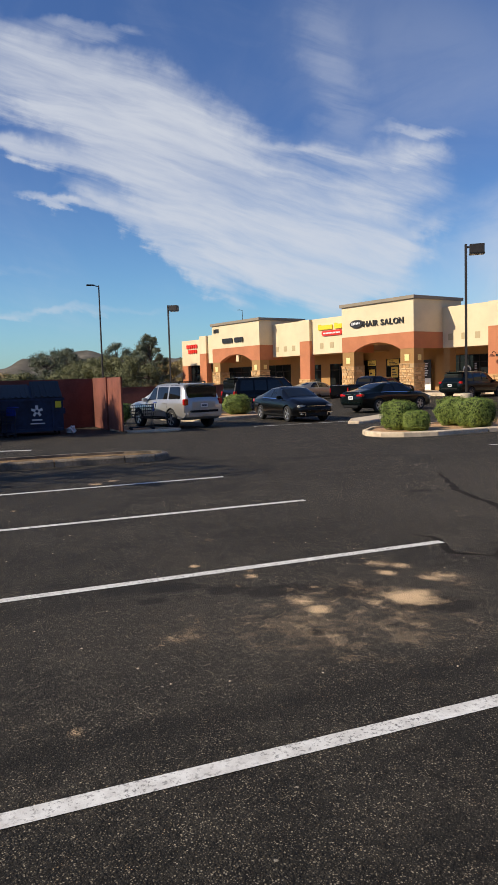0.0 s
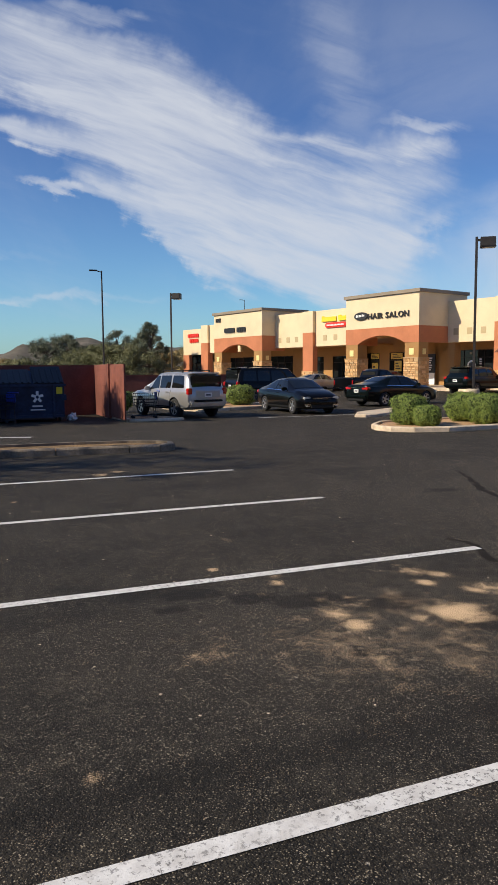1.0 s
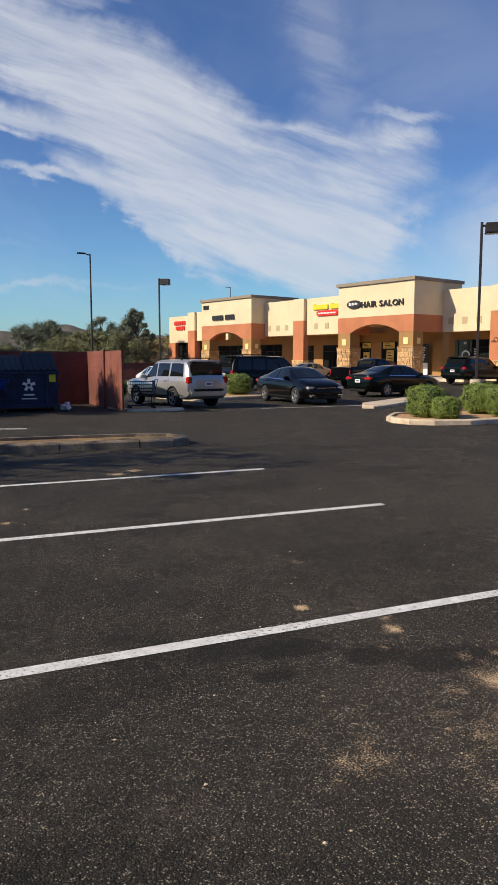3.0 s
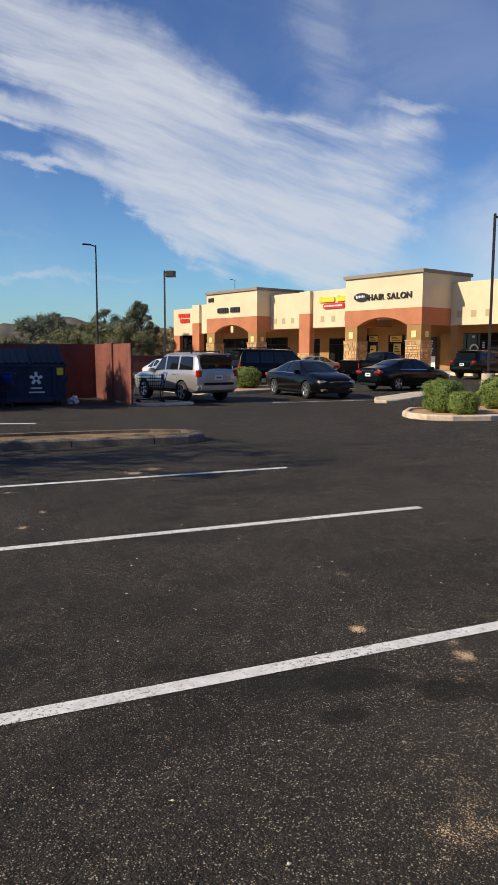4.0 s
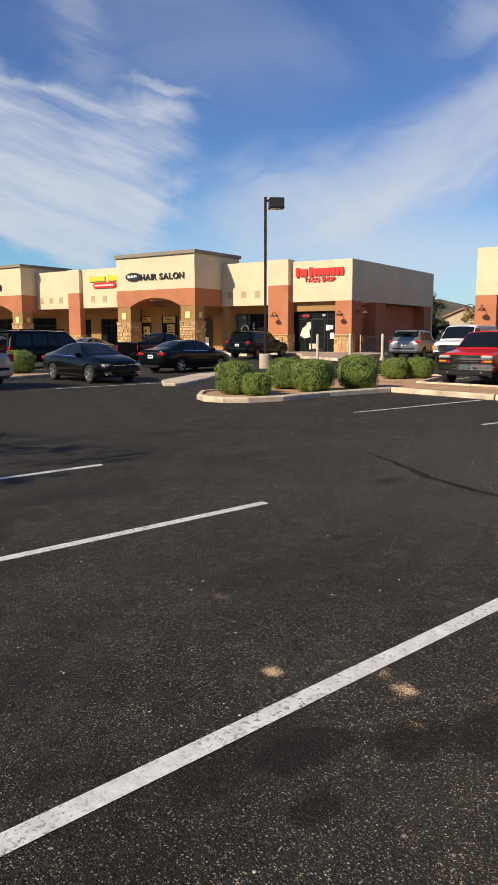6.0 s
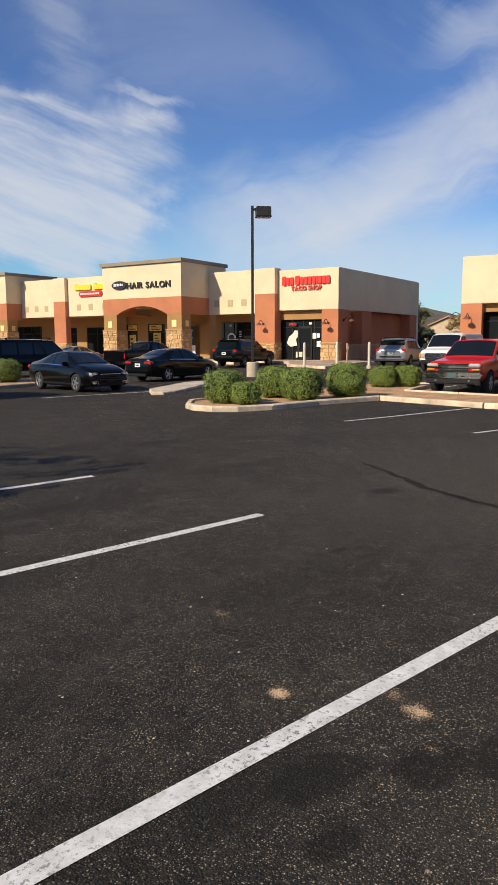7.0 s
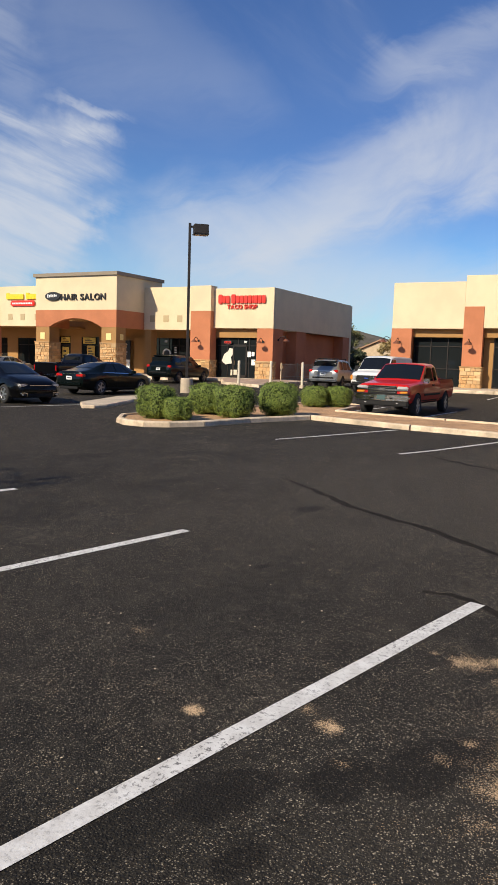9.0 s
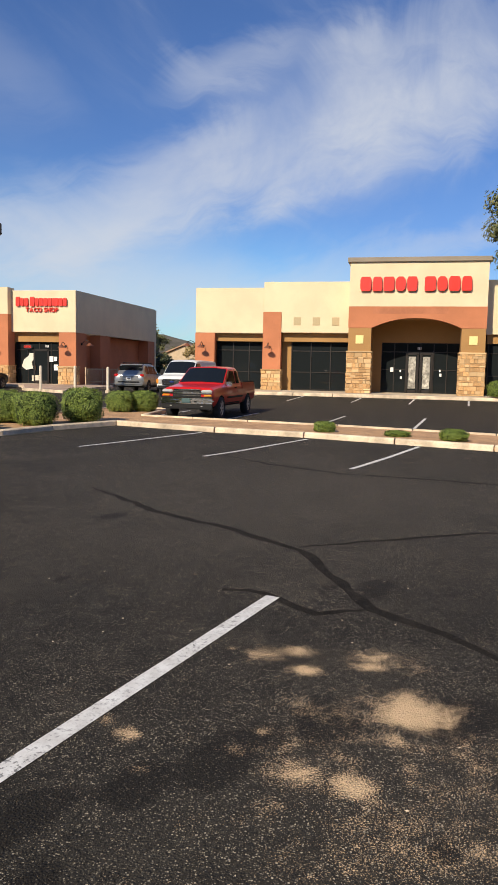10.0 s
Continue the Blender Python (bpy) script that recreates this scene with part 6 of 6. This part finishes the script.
cart(11.55, 23.9, 160, BLUE)
cart(6.3, 23.9, 200, BLUE)
rag = thing("white_bag", pose(8.95, 24.3, 0), "small crumpled white plastic bag on the ground", "litter")
bm = bmesh.new()
bmesh.ops.create_icosphere(bm, subdivisions=3, radius=0.2)
for v in bm.verts:
    v.co *= 0.8 + 0.5 * noise.noise(v.co * 9)
    v.co.z = max(v.co.z, -0.09) + 0.09
part("bag", bm, WHITE, rag)


# ---- plants ----
def boxy(d, power=3.2):
    """A direction pushed out towards a rounded box."""
    return d * (0.96 / (abs(d.x) ** power + abs(d.y) ** power + abs(d.z) ** power) ** (1 / power))


def leaf_cloud(bm, centre, radii, count, size, rnd, hollow=0.75, low=-1.0, leafy=1.6, clipped=False):
    for _ in range(count):
        while True:
            d = Vector((rnd.gauss(0, 1), rnd.gauss(0, 1), rnd.gauss(0, 1))).normalized()
            if d.z > low:
                break
        lump = 1 + 0.20 * noise.noise(d * 2.3 + Vector(centre)) + 0.10 * noise.noise(d * 6 + Vector(centre))
        p = Vector(centre) + Vector([c * r for c, r in zip(boxy(d) if clipped else d, radii)]) * lump * rnd.uniform(hollow, 1.02)
        n = (d + Vector((rnd.uniform(-1, 1), rnd.uniform(-1, 1), rnd.uniform(-0.6, 1))) * 0.8).normalized()
        a = n.orthogonal().normalized()
        a.rotate(Matrix.Rotation(rnd.uniform(0, 6.3), 3, n))
        b = n.cross(a)
        s = size * rnd.uniform(0.6, 1.3)
        k = [p - a * s * leafy / 2, p + b * s * 0.45, p + a * s * leafy / 2, p - b * s * 0.45]
        bm.faces.new([bm.verts.new(q) for q in k])


def shrub(name, rx, ry, rz, seed, leaves=2600):
    rnd = random.Random(seed)
    t = thing(name, pose(0, 0, 0), "dense clipped rounded green shrub in gravel", "shrub", "clipped shrubs")
    bm = bmesh.new()
    bmesh.ops.create_icosphere(bm, subdivisions=4, radius=1)
    for v in bm.verts:
        d = v.co.normalized()
        f = 0.86 * (1 + 0.20 * noise.noise(d * 2.3 + Vector((0, 0, rz))) + 0.10 * noise.noise(d * 6 + Vector((0, 0, rz))))
        d = boxy(d)
        v.co = Vector((d.x * rx * f, d.y * ry * f, max(rz + d.z * rz * f, 0.02)))
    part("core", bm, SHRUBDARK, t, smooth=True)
    bm = bmesh.new()
    leaf_cloud(bm, (0, 0, rz), (rx, ry, rz), leaves, 0.034, rnd, 0.86, clipped=True)
    part("foliage", bm, SHRUBLEAF, t)
    bm = bmesh.new()
    for k in range(5):
        a = rnd.uniform(0, 6.3)
        tube((0, 0, -0.05), (math.cos(a) * rx * 0.5, math.sin(a) * ry * 0.5, rz), 0.03, 0.012, 6, bm)
    part("stem", bm, BARK, t)
    return t


big = shrub("shrub", 0.72, 0.72, 0.52, 1, 9000)
wide_ = shrub("shrub", 0.88, 0.80, 0.56, 2, 11000)
small = shrub("shrub", 0.55, 0.52, 0.38, 3, 6500)


def soil_z(x):
    return gz(x) + 0.09


placed = set()
for ob, x, y, s, sz, turn in ((big, 16.03, 15.12, 0.76, 0.92, 0), (small, 15.93, 14.36, 0.80, 0.86, 40), (big, 18.46, 14.98, 0.80, 0.93, 120), (wide_, 18.02, 13.73, 0.72, 0.86, 0), (wide_, 19.70, 13.10, 0.77, 0.94, 200), (small, 24.57, 13.9, 0.94, 1.05, 80), (small, 25.33, 13.25, 1.0, 1.05, 10), (big, 20.0, 29.6, 1.0, 0.98, 150), (big, 17.3, 29.8, 0.9, 1.0, 90), (big, 43.3, -1.7, 0.95, 0.95, 20), (small, 19.48, 5.67, 0.60, 0.42, 10), (small, 18.94, 3.67, 0.62, 0.24, 110), (small, 18.28, 2.25, 0.66, 0.42, 200), (small, 13.0, 29.0, 1.2, 1.2, 30)):
    z = 0.36 if x > 40 else soil_z(x) - 0.02
    if ob in placed:
        c = copy_thing(ob, pose(x, y, z, 0, 0, turn))
    else:
        placed.add(ob)
        c = ob
        ob.matrix_world = pose(x, y, z, 0, 0, turn)
    c.scale = (s * 0.98, s * 0.98, sz)


def tree(x, y, z, height, spread_, leaf, seed, label, clumps=26, leaves=150, size=0.22, lean=0.0, droop=0.0, bottom=0.35):
    rnd = random.Random(seed)
    t = thing("tree", pose(x, y, z), label, "tree", "background trees")
    bm = bmesh.new()
    top = Vector((lean, 0, height * 0.82))
    pts = [Vector((0, 0, -0.2)), Vector((lean * 0.2 + rnd.uniform(-0.2, 0.2), rnd.uniform(-0.2, 0.2), height * 0.3)), Vector((lean * 0.6, rnd.uniform(-0.3, 0.3), height * 0.58)), top]
    r = height * 0.022 + 0.05
    for k, (a, b) in enumerate(zip(pts, pts[1:])):
        tube(a, b, r * (1 - 0.28 * k), r * (0.72 - 0.28 * k), 8, bm)
    crown = bmesh.new()
    for k in range(clumps):
        h = rnd.uniform(bottom, 1.0)
        wide2 = spread_ * (1 - 0.75 * max(0, (h - 0.55) / 0.45) ** 1.5) * (0.55 + 0.45 * min(1, (h - bottom + 0.12) / 0.25))
        a, d = rnd.uniform(0, 6.3), math.sqrt(rnd.uniform(0.05, 1)) * wide2
        c = Vector((lean * h + math.cos(a) * d, math.sin(a) * d, height * h * 0.94 - droop * d))
        cr = rnd.uniform(0.07, 0.20) * spread_ + 0.2
        leaf_cloud(crown, c, (cr, cr, cr * rnd.uniform(0.6, 0.95)), leaves, size, rnd, 0.25)
        base = pts[1].lerp(pts[3], min(1, max(0, (h - 0.4) * 1.3)))
        tube(base, c, r * 0.28, r * 0.08, 5, bm)
    part("trunk", bm, BARK, t)
    part("crown", crown, LEAVES[leaf], t)


for az, d, h, s, leaf, seed in ((-20.5, 95, 5.0, 3.2, "gold", 1), (-18.8, 90, 4.4, 3.5, "gold", 2), (-17.6, 80, 3.8, 3.0, "olive", 3), (-15.5, 88, 7.2, 3.6, "grey", 4), (-14.2, 92, 7.8, 3.8, "grey", 5), (-13.2, 84, 5.6, 3.4, "olive", 6), (-11.6, 74, 5.8, 4.2, "olive", 7), (-10.0, 72, 6.2, 4.0, "olive", 8), (-10.2, 100, 9.2, 4.0, "grey", 9), (-8.2, 92, 8.6, 2.6, "grey", 10), (-7.6, 88, 9.8, 2.2, "grey", 11), (-6.5, 105, 6.8, 3.0, "gold", 12), (-5.6, 110, 7.4, 3.2, "gold", 13), (-4.9, 120, 8.2, 3.4, "olive", 14), (-12.5, 110, 7.8, 4.4, "dark", 15), (-23, 85, 5.0, 3.5, "olive", 16), (-26, 80, 6, 4, "grey", 17)):
    x, y = far(az, d)
    h = 1.65 + (h - 1.65) * (0.78 if leaf == "grey" else 0.66 if leaf == "olive" else 0.60)
    tree(x, y, 0, h, s, leaf, seed, {"grey": "tall grey-green tree with gappy clumped foliage", "olive": "bushy olive-green desert tree", "gold": "golden dry-leaved desert tree", "dark": "dark green tree among the others"}[leaf], clumps=70, leaves=300, size=0.095, bottom=0.08 if leaf in ("olive", "gold") else 0.2)
for x, y, h, s, leaf, seed in ((77, 33.5, 7.0, 3.4, "olive", 31), (118, 49, 8.2, 4.6, "olive", 32), (88, 28, 6.4, 3.8, "gold", 33), (70, 30.2, 4.2, 2.6, "dark", 34), (98, 26.5, 6.4, 4.0, "gold", 35), (132, 52, 8.5, 4.6, "olive", 36), (112, 34, 8.0, 4.6, "gold", 37)):
    tree(x, y, 0.1, h, s, leaf, seed, "leafy tree behind the shops, in warm light" if leaf != "dark" else "dark low tree in shade", clumps=60, leaves=300, size=0.15, bottom=0.06)
tree(26.6, -2.1, 0.0, 11.5, 3.7, "olive", 41, "feathery drooping tree beside the restaurant lot", clumps=80, leaves=1100, size=0.07, droop=0.25, bottom=0.55)

tree(-2.6, 28.0, 0.0, 9.5, 4.6, "dark", 51, "dense dark tree shading the refuse enclosure", clumps=60, leaves=300, size=0.16, bottom=0.22)
tree(-5.2, 15.5, 0.0, 8.5, 4.4, "olive", 52, "thin open tree at the edge of the lot", clumps=34, leaves=60, size=0.13, bottom=0.4)

# ---- far walls, house and hills ----
x, y = far(-6.3, 66)
wall_far = thing("boundary_wall", pose(x, y, 0, 0, 0, -20), "low red-brown boundary wall beyond the lot", "wall")
part("wall", box(-14, 10, -0.1, 0.1, -0.2, 1.35), BLOCKWALL, wall_far)
part("coping", box(-14, 10, -0.14, 0.14, 1.35, 1.43), BLOCKWALL, wall_far)
x, y = far(-6.0, 105)
w2 = thing("garden_wall", pose(x, y, 0, 0, 0, -25), "sunlit tan garden wall in the distance", "wall")
part("wall", box(-9, 9, -0.1, 0.1, -0.2, 2.3), FARWALL, w2)
part("coping", box(-9, 9, -0.16, 0.16, 2.3, 2.42), FARWALL, w2)
house = thing("far_house", pose(118, 41.0, 0.0, 0, 0, 8), "distant tan house with a tiled gable roof", "house")
part("wall", facing([(-6, 0), (6, 0), (6, 3.0), (0, 5.6), (-6, 3.0)], 0, 10), FARWALL, house)
bm = bmesh.new()
facing([(-6.6, 2.85), (0, 5.75), (0, 5.98), (-6.7, 3.05)], -0.4, 10.4, bm)
facing([(6.6, 2.85), (6.7, 3.05), (0, 5.98), (0, 5.75)], -0.4, 10.4, bm)
part("roof", bm, TILEROOF, house)
for y in (-3, 2.5):
    wn = part("window", box(-0.05, 0.02, y - 0.7, y + 0.7, 1.2, 2.3), WHITE, house)
    part("pane", box(-0.07, -0.05, y - 0.6, y + 0.6, 1.3, 2.2), SHOPGLASS, wn)


def hill(cx, cy, length, deep, height, heading, seed, name, label):
    bm = bmesh.new()
    nx, ny = 60, 18
    m = pose(cx, cy, -3, 0, 0, heading)
    g = []
    for j in range(ny + 1):
        row = []
        for i in range(nx + 1):
            u, v = 2 * i / nx - 1, 2 * j / ny - 1
            f = max(0, (1 - u * u)) ** 1.1 * max(0, 1 - v * v)
            z = height * f * (0.75 + 0.45 * noise.noise(Vector((u * 2.6 + seed, v * 1.4, seed)))) + height * 0.10 * f * noise.noise(Vector((u * 11, v * 5, seed)))
            row.append(bm.verts.new(m @ Vector((u * length / 2, v * deep / 2, z))))
        g.append(row)
    for j in range(ny):
        for i in range(nx):
            bm.faces.new((g[j][i], g[j][i + 1], g[j + 1][i + 1], g[j + 1][i]))
    ob = mesh_object(name, bm, HILL, True)
    tagged(ob, label, "hill", kind="structure")


x, y = far(-12.0, 900)
hill(x, y, 420, 240, 52, -26, 2.0, "backdrop_hill", "bare brown desert hill on the horizon")
hill(1000, 330, 700, 300, 60, -70, 5.0, "backdrop_ridge", "bare brown desert ridge on the horizon")

# unseen plain walls, added behind the walk to darken car reflections and sky fill
CLOSING = material("closing_block", (0.20, 0.155, 0.105), 0.95, grain=(3, 0.15), stain=(0.25, 0.3), bump=(8, 0.02))
tagged(mesh_object("wall_west", box(-46.4, -46.0, -45, 95, -0.1, 8.5), CLOSING), "unseen added wall blocking low sky light behind the lot", "wall", kind="structure")
tagged(mesh_object("wall_south", box(-46.0, 90, -45.4, -45.0, -0.1, 8.5), CLOSING), "unseen added wall blocking low sky light behind the lot", "wall", kind="structure")
